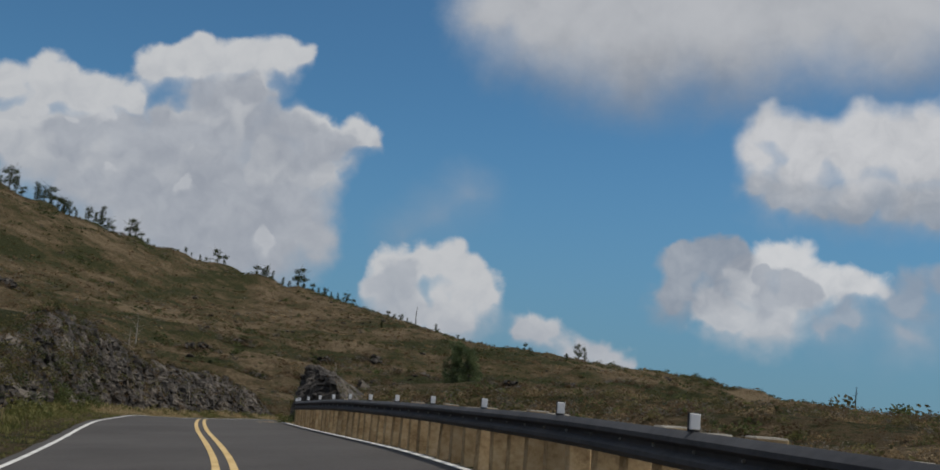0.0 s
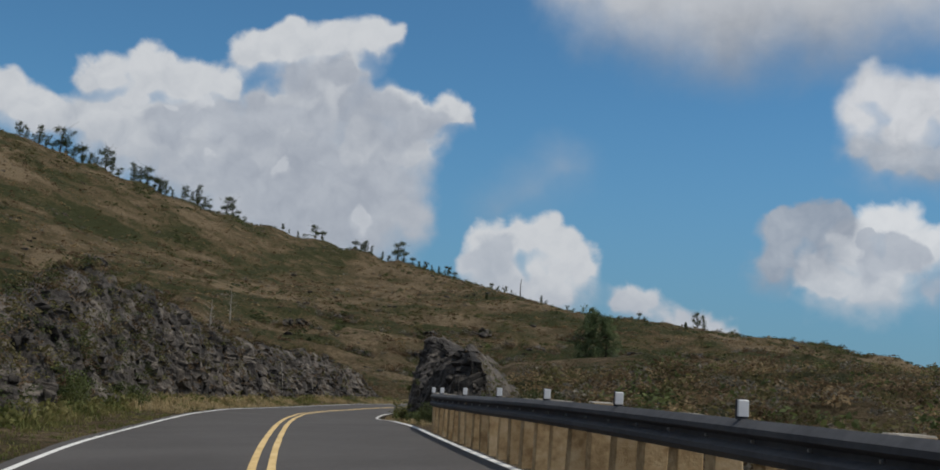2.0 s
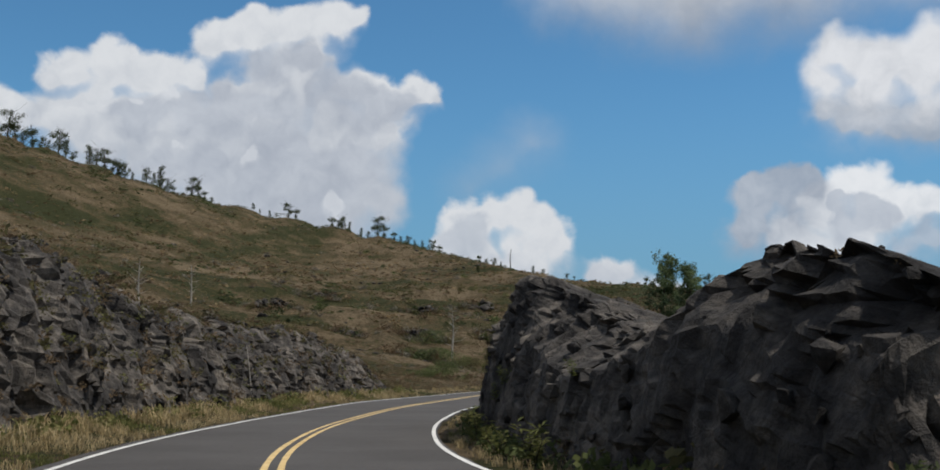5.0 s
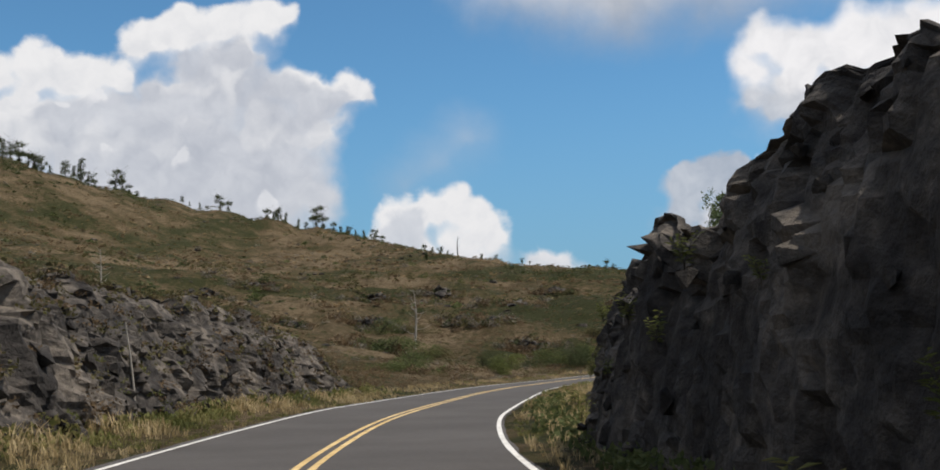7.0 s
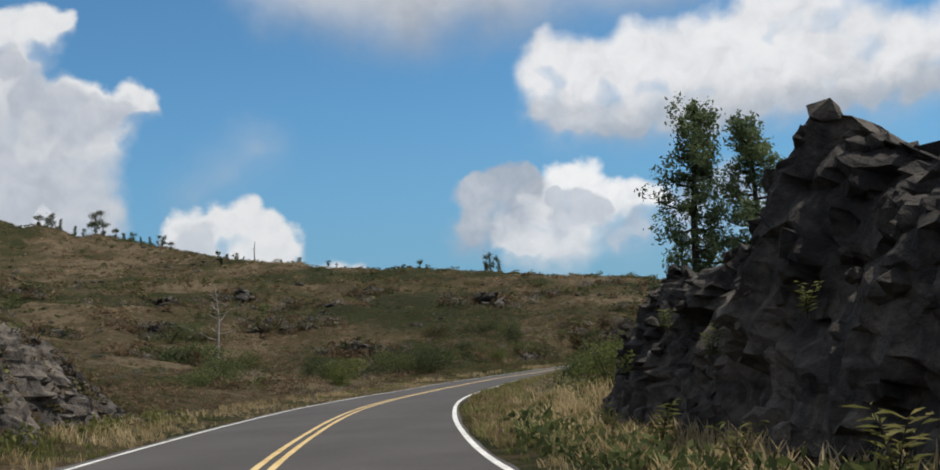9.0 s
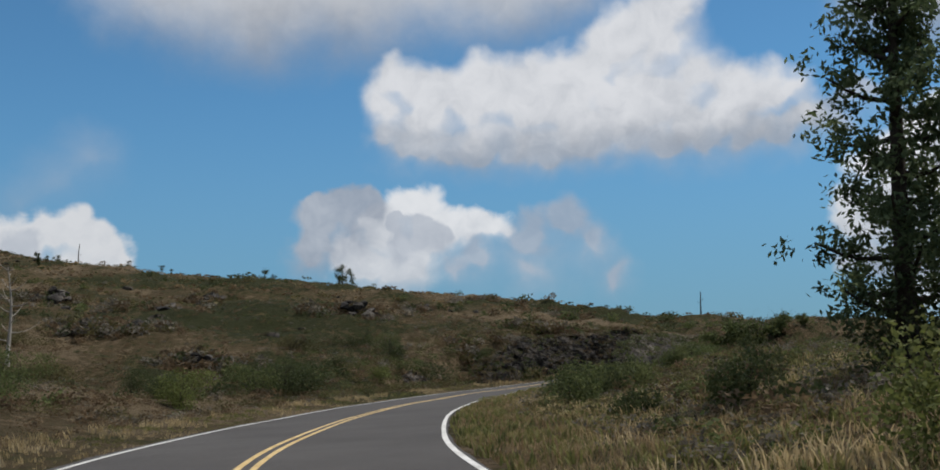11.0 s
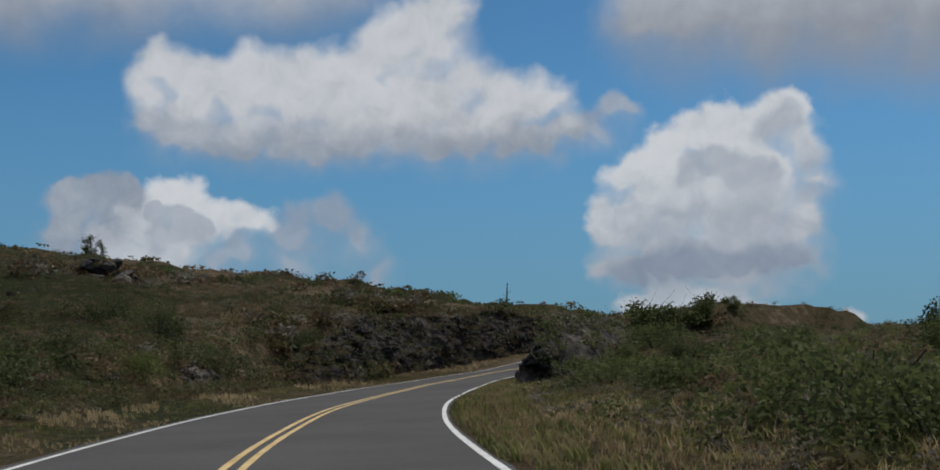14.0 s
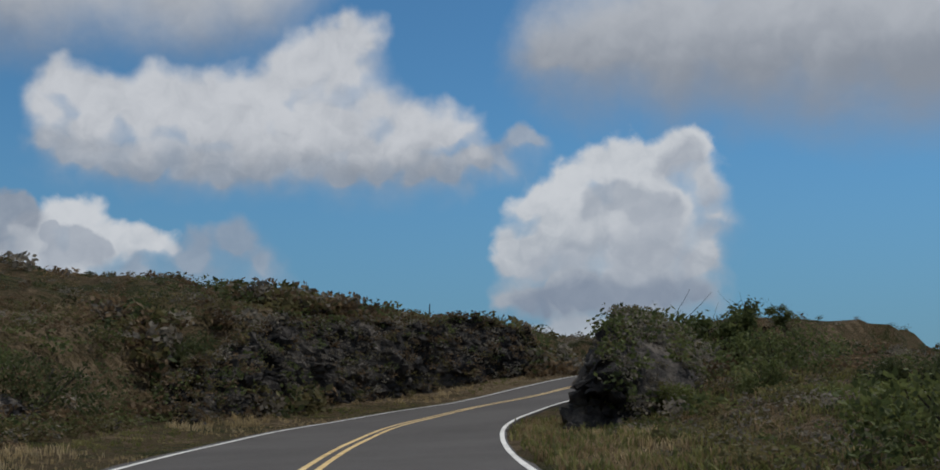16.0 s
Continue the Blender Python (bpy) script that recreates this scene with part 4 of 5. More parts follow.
# larger bushes in loose groups over the far slope
p, r = hillside(9000, 30, 400, 12)
group = rough(p[:, 0], p[:, 1], 34, 3, 61) + 0.35 * r.normal(size=len(p))
p, group = p[group > 0.35], group[group > 0.35]
tone = r.uniform(0, 1, len(p)) + 0.5 * lumps(p[:, 0], p[:, 1], 18, 63)
for mat, mask, lab in ((M_OLIVE, tone < 0.4, "olive bushes over the slope"), (M_LEAF_DARK, (tone >= 0.4) & (tone < 0.7), "dark bushes over the slope"), (M_LEAF, (tone >= 0.7) & (tone < 0.9), "green bushes over the slope"),
                       (M_GREYBRUSH, (tone >= 0.9) & (tone < 1.05), "grey twiggy brush over the slope"), (M_SCRUB, tone >= 1.05, "brown bracken over the slope")):
    scatter("hillside_bushes", FAR_BUSH, p[mask], r.uniform(0.9, 3.0, mask.sum()), mat, lab, "bushes", 0.75)

# tall weeds in front of the second outcrop and the wall
x, y, s, n = beside_road(700, 92, 120, 4.4, 6.4)
p = settle_on(x, y)
scatter("roadside_grass", DRY_TUFTS, p, rng.uniform(0.5, 1.15, len(p)), M_DRY, "tall dry grass in front of the lava", "grass", as_tris=True)
x, y, s, n = beside_road(260, 58, 120, 4.3, 5.2)
p = settle_on(x, y)
scatter("lava_weeds", FINE, p, rng.uniform(0.4, 0.9, len(p)), M_LEAF, "green weeds along the lava's foot", "weeds", 1.1)
x, y, s, n = beside_road(420, 40, 131, -5.6, -6.9)
p = settle_on(x, y)
scatter("lava_weeds", FINE, p, rng.uniform(0.4, 1.0, len(p)), M_GRASS, "yellow-green weeds along the lava's foot", "weeds", 1.1)
# bushes on both sides of the last bend
for count, n0, n1, mat, lo, hi, lab in ((190, -9.5, -48, M_LEAF_DARK, 1.0, 2.6, "dark green bushes on the slope"), (150, -8.5, -48, M_LEAF, 0.9, 2.2, "green bushes on the slope"),
                                        (560, -7.8, -44, M_SCRUB, 0.9, 2.0, "brown dry brush on the slope"), (90, 9.5, 44, M_LEAF_DARK, 0.8, 1.5, "dark green bushes on the verge"),
                                        (130, 8.5, 44, M_LEAF, 0.7, 1.4, "green bushes on the verge"), (380, 7.5, 44, M_SCRUB, 0.7, 1.5, "brown dry brush on the verge")):
    x, y, s, n = beside_road(count, 148 if n0 < 0 and mat is not M_SCRUB else 128, 226, n0, n1)
    s2, n2 = to_road(x, y)
    keep = (abs(n2) > 7.2) & (lumps(x, y, 9, 77) + 0.9 * rng.uniform(-1, 1, len(x)) > -0.3)
    p = settle_on(x[keep], y[keep])
    scatter("bushes", BUSH, p, rng.uniform(lo, hi, len(p)) * (1 - 0.65 * ramp_up(abs(n2[keep]), 8, 20)), mat, lab, "bushes", 0.8)
x, y, s, n = beside_road(380, 128, 162, 5.4, 9.0)
p = settle_on(x, y)
scatter("roadside_grass", DRY_TUFTS, p, rng.uniform(0.4, 0.8, len(p)), M_STRAW, "brown dry grass among the bushes", "grass", as_tris=True)
x, y, s, n = beside_road(900, 122, 147, 6.0, 15.0)
p = settle_on(x, y)
scatter("roadside_grass", DRY_TUFTS, p, rng.uniform(0.4, 0.9, len(p)), M_DRY, "pale dry grass on the open verge", "grass", as_tris=True)
# low growth that closes the verge and the slopes between the bushes
for count, n0, n1, s0, s1, mat, lo, hi, lab in ((380, 6.4, 26, 126, 214, M_LEAF, 0.5, 1.2, "low green growth on the verge"), (800, 6.0, 26, 126, 214, M_OLIVE, 0.5, 1.2, "low olive growth on the verge"),
                                                (800, 5.4, 26, 126, 214, M_GREYBRUSH, 0.5, 1.1, "low grey-brown growth on the verge"), (160, 6.2, 24, 126, 214, M_LEAF_LIGHT, 0.4, 1.0, "low bright green growth on the verge"), (700, -7.0, -34, 150, 228, M_OLIVE, 0.5, 1.3, "low olive growth on the slope"),
                                                (900, -6.6, -34, 126, 228, M_SCRUB, 0.5, 1.2, "low brown growth on the slope"), (220, -7.0, -34, 156, 228, M_LEAF, 0.5, 1.2, "low green growth on the slope"),
                                                (900, 5.2, 70, 14, 70, M_OLIVE, 0.6, 2.2, "olive scrub below the guardrail"), (1300, 5.2, 70, 14, 70, M_SCRUB, 0.6, 2.0, "brown scrub below the guardrail"), (700, 5.2, 70, 14, 70, M_GREYBRUSH, 0.6, 1.8, "grey brush below the guardrail"), (900, 5.2, 70, 14, 70, M_STRAW, 0.6, 1.6, "pale dry growth below the guardrail"), (220, 6.0, 70, 14, 70, M_LEAF, 0.8, 2.4, "green scrub below the guardrail"),
                                                (260, 5.2, 60, 14, 66, M_GRASS, 0.5, 1.2, "yellow-green scrub below the guardrail"), (180, -7.2, -15, 176, 228, M_LEAF, 0.7, 1.6, "green growth on the steep slope"), (420, -7.2, -15, 176, 228, M_OLIVE, 0.7, 1.6, "olive growth on the steep slope"),
                                                (400, -6.8, -30, 150, 228, M_GREYBRUSH, 0.5, 1.2, "low grey brush on the slope")):
    x, y, s, n = beside_road(count, s0, s1, n0, n1, 1.4)
    s2, n2 = to_road(x, y)
    keep = abs(n2) > np.where(s > 100, 5.6, 4.9)
    p = settle_on(x[keep], y[keep])
    scatter("low_scrub", MID, p, rng.uniform(lo, hi, len(p)) * (1 - 0.35 * ramp_up(abs(n2[keep]), 12, 26)), mat, lab, "scrub", 0.7)
# scrub and weeds rooted on the lava banks
r = np.random.default_rng(53)
for grid, count, j0, j1, mat, lo, hi, lab in ((bank_left, 900, 6, 44, M_SCRUB, 0.3, 0.8, "brown dry weeds on the lava ledges"), (bank_left, 800, 14, 60, M_OLIVE, 0.4, 1.0, "olive scrub along the lava's top"),
                                              (bank_left, 240, 3, 34, M_GRASS, 0.3, 0.7, "yellow-green weeds on the lava ledges"), (bank_far, 420, 4, 60, M_SCRUB, 0.4, 0.9, "brown brush over the lava bank"),
                                              (bank_far, 170, 14, 60, M_LEAF, 0.4, 1.0, "green shrubs over the lava bank"), (bank_far, 260, 4, 60, M_OLIVE, 0.4, 1.0, "olive scrub over the lava bank"), (bank_far, 380, 2, 50, M_GREYBRUSH, 0.4, 0.9, "grey brush over the lava bank"),
                                              (corner_right, 160, 34, 62, M_LEAF, 0.5, 1.1, "green shrubs on the lava corner"), (corner_right, 260, 36, 62, M_GREYBRUSH, 0.4, 1.0, "grey-green brush over the lava corner"), (corner_right, 160, 30, 62, M_OLIVE, 0.4, 0.9, "olive shrubs on the lava corner"), (corner_right, 60, 30, 62, M_LEAF_DARK, 0.5, 1.1, "dark shrubs on the lava corner"),
                                              (wall_right, 120, 44, 62, M_SCRUB, 0.15, 0.35, "dry tufts on the lava wall's top"), (wall_right, 60, 48, 62, M_OLIVE, 0.2, 0.4, "olive scrub on the lava wall's top"),
                                              (wall_right, 60, 52, 62, M_OLIVE, 0.2, 0.4, "olive scrub over the lava wall's end"), (wall_right, 40, 52, 62, M_LEAF, 0.2, 0.4, "green scrub over the lava wall's end"),
                                              (point_right, 30, 54, 62, M_LEAF, 0.2, 0.5, "green scrub over the pointed lava's end"), (point_right, 40, 54, 62, M_OLIVE, 0.2, 0.5, "olive scrub behind the pointed lava")):
    p = grid[r.integers(2, 46 if "end" in lab else grid.shape[0] - 2, count), r.integers(j0, j1, count)]
    scatter("lava_weeds", FINE, p, r.uniform(lo, hi, count), mat, lab, "weeds", 0.8)
for count, j0, j1, mat, lo, hi, lab in ((420, 2, 60, M_LEAF_DARK, 0.4, 1.1, "dark growth over the first lava"), (420, 2, 50, M_OLIVE, 0.3, 0.9, "olive growth over the first lava")):
    p = bank_left[r.integers(10, 240, count), r.integers(j0, j1, count)]
    scatter("lava_weeds", MID, p, r.uniform(lo, hi, count), mat, lab, "weeds", 0.8)
# the slopes round the last bend, both sides and beyond it
r = np.random.default_rng(71)
for count, box, mat, lo, hi, lab in ((260, (40, 104, 176, 246), M_LEAF_DARK, 0.9, 2.2, "dark green bushes below the crest"), (260, (40, 104, 176, 246), M_LEAF, 0.8, 1.9, "green bushes below the crest"),
                                     (800, (40, 104, 176, 246), M_SCRUB, 0.8, 2.0, "brown dry brush below the crest"), (420, (40, 104, 176, 246), M_GREYBRUSH, 0.7, 1.7, "grey leafless brush below the crest"),
                                     (150, (70, 125, 150, 205), M_LEAF, 0.9, 2.0, "green shrubs round the lava corner"), (160, (70, 125, 150, 205), M_LEAF_DARK, 0.9, 2.0, "dark green shrubs round the lava corner"),
                                     (160, (70, 125, 150, 205), M_GREYBRUSH, 0.7, 1.5, "grey leafless brush round the lava corner")):
    x, y = r.uniform(box[0], box[1], count), r.uniform(box[2], box[3], count)
    s, n = to_road(x, y)
    keep = abs(n) > np.where(n < 0, 9.0, 6.6)
    p = settle_on(x[keep], y[keep])
    scatter("bushes", BUSH, p, r.uniform(lo, hi, len(p)) * (1 - 0.65 * ramp_up(abs(n[keep]), 8, 20)), mat, lab, "bushes", 0.8)
# a ragged line of scrub along the crest
pick = CREST[(CREST[:, 1] > 190) & (CREST[:, 0] > -180)]
q = pick[rng.integers(0, len(pick), 900)]
x, y = q[:, 0] + rng.uniform(-9, 9, 900), q[:, 1] + rng.uniform(-9, 9, 900)
scatter("crest_scrub", COARSE, settle_on(x, y), rng.uniform(0.7, 1.8, 900), M_LEAF_DARK, "dark low scrub along the hill's crest", "scrub", 0.6)

# loose lava blocks over the slopes
p, r = hillside(5200, 8.5, 260, 9)
p = p[to_road(p[:, 0], p[:, 1])[1] < -14]
p = p[rough(p[:, 0], p[:, 1], 14, 2, 55) + 0.3 * r.normal(size=len(p)) > 0.62][:800]
rocks_v, rocks_f, at = [], [], 0
for k, q in enumerate(p):
    me = ROCKS[k % len(ROCKS)]
    w = np.array([v.co[:] for v in me.vertices])
    z, a = 0.35 + 1.3 * r.uniform(0, 1) ** 2.2, r.uniform(0, 6.28)
    w = np.stack([(w[:, 0] * math.cos(a) - w[:, 1] * math.sin(a)) * z * 1.4, (w[:, 0] * math.sin(a) + w[:, 1] * math.cos(a)) * z, w[:, 2] * z * 0.8], -1) + q
    rocks_f += [[i + at for i in f.vertices] for f in me.polygons]
    rocks_v.append(w)
    at += len(w)
tri = np.array([f for f in rocks_f if len(f) == 3])
tagged(new("lava_stones", fast_mesh("lava_stones", np.concatenate(rocks_v), tri, M_LAVA)), "dark lava stones scattered over the slopes", "stones", kind="stuff")


def tube(points, radii, sides=7):
    """A tapering limb along points."""
    points = np.asarray(points, float)
    v = []
    for k, p in enumerate(points):
        d = points[min(k + 1, len(points) - 1)] - points[max(k - 1, 0)]
        d /= np.linalg.norm(d) + 1e-9
        a = np.cross(d, (0.3, 0.9, 0.1))
        a /= np.linalg.norm(a)
        b = np.cross(d, a)
        for j in range(sides):
            t = 2 * math.pi * j / sides
            v.append(p + radii[k] * (a * math.cos(t) + b * math.sin(t)))
    f = [(k * sides + j, k * sides + (j + 1) % sides, (k + 1) * sides + (j + 1) % sides, (k + 1) * sides + j) for k in range(len(points) - 1) for j in range(sides)]
    return np.array(v), np.array(f)


def tree(name, label, category, high, wide, crown_from, mat, limbs, leaf, per, seed, group="", bare=False, sway=0.04, bark=M_BARK, round_top=False, lift=(0.25, 0.8)):
    """A tree at the origin: a tapered trunk with limbs, and a crown of loose leaf sprays with gaps."""
    r = np.random.default_rng(seed)
    root = thing(name, (0, 0, 0), label, category, group)
    ts = np.linspace(0, 1, 9)
    bend = r.normal(0, sway * high, (2,))
    spine = np.stack([bend[0] * ts ** 2 + 0.02 * high * np.sin(5 * ts + seed), bend[1] * ts ** 2, high * 0.97 * ts], -1)
    v, f = tube(spine, 0.022 * high * (1 - 0.88 * ts) + 0.008)
    vs, fs, at = [v], [f], len(v)
    crown = []
    for k in range(limbs):
        t = crown_from + (0.97 - crown_from) * (k + r.uniform(0, 1)) / limbs
        base = np.array([np.interp(t, ts, spine[:, i]) for i in range(3)])
        a = k * 2.4 + r.uniform(-0.5, 0.5)
        shape = (1 - ((t - crown_from) / (1 - crown_from)) ** 1.4) if not round_top else math.sqrt(max(0.05, 1 - ((t - 0.7) / 0.38) ** 2))
        reach = wide * 0.5 * (0.22 + 0.78 * shape) * r.uniform(0.6, 1.15)
        rise = reach * r.uniform(*lift)
        q = np.linspace(0, 1, 5)[:, None]
        pts = base + q * np.array([math.cos(a) * reach, math.sin(a) * reach, rise]) + np.array([0, 0, -0.12 * reach]) * np.sin(q * 3.1)
        lv, lf = tube(pts, np.linspace(0.0065 * high, 0.002 * high, 5), 5)
        vs.append(lv)
        fs.append(lf + at)
        at += len(lv)
        for m in range(per):
            u = r.uniform(0.35, 1.08)
            spot = base + (pts[-1] - base) * u + r.normal(0, 0.13 * wide * 0.5, 3)
            crown.append(spot)
    if round_top and not bare:
        crown = []
        for k in range(13):
            a, t = k * 2.4, r.uniform(0.12, 0.93)
            reach = wide * 0.5 * r.uniform(0.15, 0.85) * (1.15 - 0.6 * abs(t - 0.62) / 0.3)
            mid = np.array([math.cos(a) * reach + bend[0] * t * t, math.sin(a) * reach + bend[1] * t * t, high * t])
            w = r.normal(size=(13, 3))
            w *= 1 / np.linalg.norm(w, axis=1, keepdims=True)
            crown += list(mid + w * np.array([0.12, 0.12, 0.09]) * high * r.uniform(0.6, 1.0, (13, 1)))
    part("trunk", fast_mesh("trunk", np.concatenate(vs), np.concatenate(fs), bark, True), root)
    if not bare:
        crown = np.array(crown)
        n = 9 if high < 2 else 28
        spot = np.repeat(crown, n, 0) + r.normal(0, max(leaf * 1.8, 0.025 * min(high, 1.5)), (len(crown) * n, 3))
        q = leaves(len(spot), spot, leaf, r, 1.3)
        part("crown", fast_mesh("crown", q, quads(len(spot)), mat), root)
    return root


def plant(ob, x, y, turn, size=1.0, sink=0.1):
    z = float(land(np.array([x]), np.array([y]))[0]) - sink
    return copy_thing(ob, pose(x, y, z, 0, 0, turn) @ Matrix.Scale(size, 4))


# the two trees above the second outcrop
a_tree = tree("tree", "tall slender tree with feathery green foliage above lava", "tree", 9.6, 3.5, 0.1, M_NEEDLE, 36, 0.068, 13, 3, sway=0.012, lift=(0.05, 0.4))
a_tree.matrix_basis = pose(28.2, 126.2, float(land(np.array([28.2]), np.array([126.2]))[0]) - 0.2, 0, 0, 40)
b_tree = tree("tree", "forked green tree beside a taller one above lava", "tree", 8.2, 3.3, 0.14, M_NEEDLE, 30, 0.068, 13, 8, sway=0.02, lift=(0.1, 0.6))
b_tree.matrix_basis = pose(29.5, 124.6, float(land(np.array([29.5]), np.array([124.6]))[0]) - 0.2, 0, 0, 160)

# trees along the skyline: degrees right of +y as seen from the third bend, height as a share of the distance
SKY_TREES = ((-14.4, 13), (-13.5, 18), (-12.5, 22), (-11.4, 18), (-10.3, 21), (-8.9, 18), (-8.2, 18), (-7.6, 16), (-6.3, 13), (-5.7, 18), (-4.2, 17), (-3.6, 8), (-1.3, 6),
             (-0.5, 6), (0.4, 13), (2.5, 10), (3, 11), (3.9, 8), (4.7, 18), (5.5, 8), (6.2, 8), (6.9, 7), (7.4, 10), (9.7, 7), (10.4, 7), (12.3, 8), (13.8, 5), (17.5, 8), (20.5, 15))
kinds = [tree("ridge_tree", "small dark tree on the ridge against the sky", "tree", 1.0, (0.95, 0.5, 1.15, 0.75)[k], 0.1, M_LEAF_DARK, 16, 0.024, 7, 60 + k, "trees along the ridge", round_top=k != 1, sway=0.08) for k in range(4)]
EYE = np.array((1.0, 32.5))


def skyline(deg):
    """Where a line of sight over the hill from the bend meets the crest."""
    d = np.arange(120, 520, 2.0)
    x, y = EYE[0] + d * math.sin(radians(deg)), EYE[1] + d * math.cos(radians(deg))
    z = land(x, y, False)
    k = int(np.argmax((z - 1.7) / d))
    return x[k], y[k], d[k]


for k, (deg, share) in enumerate(SKY_TREES):
    for j in range(3 if deg < -5 else 2):
        x, y, d = skyline(deg + 0.33 * j)
        high = share / 1000 * d * (1.0, 0.7, 0.5)[j]
        ob = kinds[(k + j) % 4]
        plant(ob, x, y, 50 * k, high, 0.05 * high)
for ob in kinds:
    for o in (*ob.children_recursive, ob):
        bpy.data.objects.remove(o)

# bare poles and saplings on the skyline
snag = tree("dead_tree", "bare dead trunk standing on the ridge", "dead tree", 1.0, 0.25, 0.5, M_LEAF_DARK, 4, 0.03, 2, 90, "dead trunks on the ridge", bare=True, sway=0.01)
x, y, d = skyline(11.2)
plant(snag, x, y, 0, 0.018 * d)
plant(snag, 198.0, 316.0, 30, 9.0)
for o in (*snag.children_recursive, snag):
    bpy.data.objects.remove(o)
sapling = tree("sapling", "thin young tree on the skyline", "tree", 4.0, 1.3, 0.35, M_LEAF_DARK, 10, 0.12, 4, 95, "saplings on the skyline")
for x, y, size in ((104, 316, 0.6), (200, 315, 0.5), (58, 372, 0.7)):
    plant(sapling, x, y, x, size)
for o in (*sapling.children_recursive, sapling):
    bpy.data.objects.remove(o)

# rounded shrubs on the skyline beyond the last bend
knob = tree("skyline_shrub", "rounded green shrub on the skyline", "shrub", 1.0, 1.3, 0.1, M_LEAF, 14, 0.05, 5, 96, "shrubs on the skyline", round_top=True)
for x, y, size in ((89.0, 195.8, 2.5), (90.4, 194.5, 3.3), (92.2, 193.4, 3.0), (94.2, 192.2, 2.2), (96.0, 191.0, 1.2)):
    plant(knob, x, y, x * 40, size)
for o in (*knob.children_recursive, knob):
    bpy.data.objects.remove(o)

# bleached dead trees on the slope
gaunt = tree("dead_tree", "bleached grey leafless tree on the slope", "dead tree", 6.0, 3.4, 0.25, M_LEAF_DARK, 14, 0.1, 2, 77, "bleached trees on the slope", bare=True, bark=M_DEAD)
for x, y, size in ((22.2, 185.5, 1.05), (-6.0, 108, 0.55), (-10.2, 201.5, 0.95)):
    plant(gaunt, x, y, x * 9, size)
for o in (*gaunt.children_recursive, gaunt):
    bpy.data.objects.remove(o)


def shrub(s, n, size, mat, label, seed, high=0.85, plan=False):
    """A leafy shrub of its own, s along and n across the road, or at x, y of the plan."""
    p = np.array((s, n, 0.0)) if plan else on_road(np.array(s), np.array(n))
    z = float(land(p[0:1], p[1:2])[0])
    root = thing("shrub", (p[0], p[1], z - 0.05), label, "shrub", "shrubs beside the road", seed * 40, size)
    r = np.random.default_rng(seed)
    stems_v, stems_f, at = [], [], 0
    for k in range(6):
        a = r.uniform(0, 6.28)
        tip = np.array([math.cos(a) * r.uniform(0.1, 0.35), math.sin(a) * r.uniform(0.1, 0.35), 0.6 * high])
        v, f = tube(np.linspace(0, 1, 4)[:, None] * tip, np.linspace(0.009, 0.003, 4), 5)
        stems_v.append(v)
        stems_f.append(f + at)
        at += len(v)
    part("stem", fast_mesh("stem", np.concatenate(stems_v), np.concatenate(stems_f), M_BARK), root)
    q = clump(seed, 2400, 0.034 / max(size, 1) ** 0.5, high * 1.3, 0.2)
    part("foliage", fast_mesh("foliage", q, quads(len(q) // 4), mat), root)
    return root


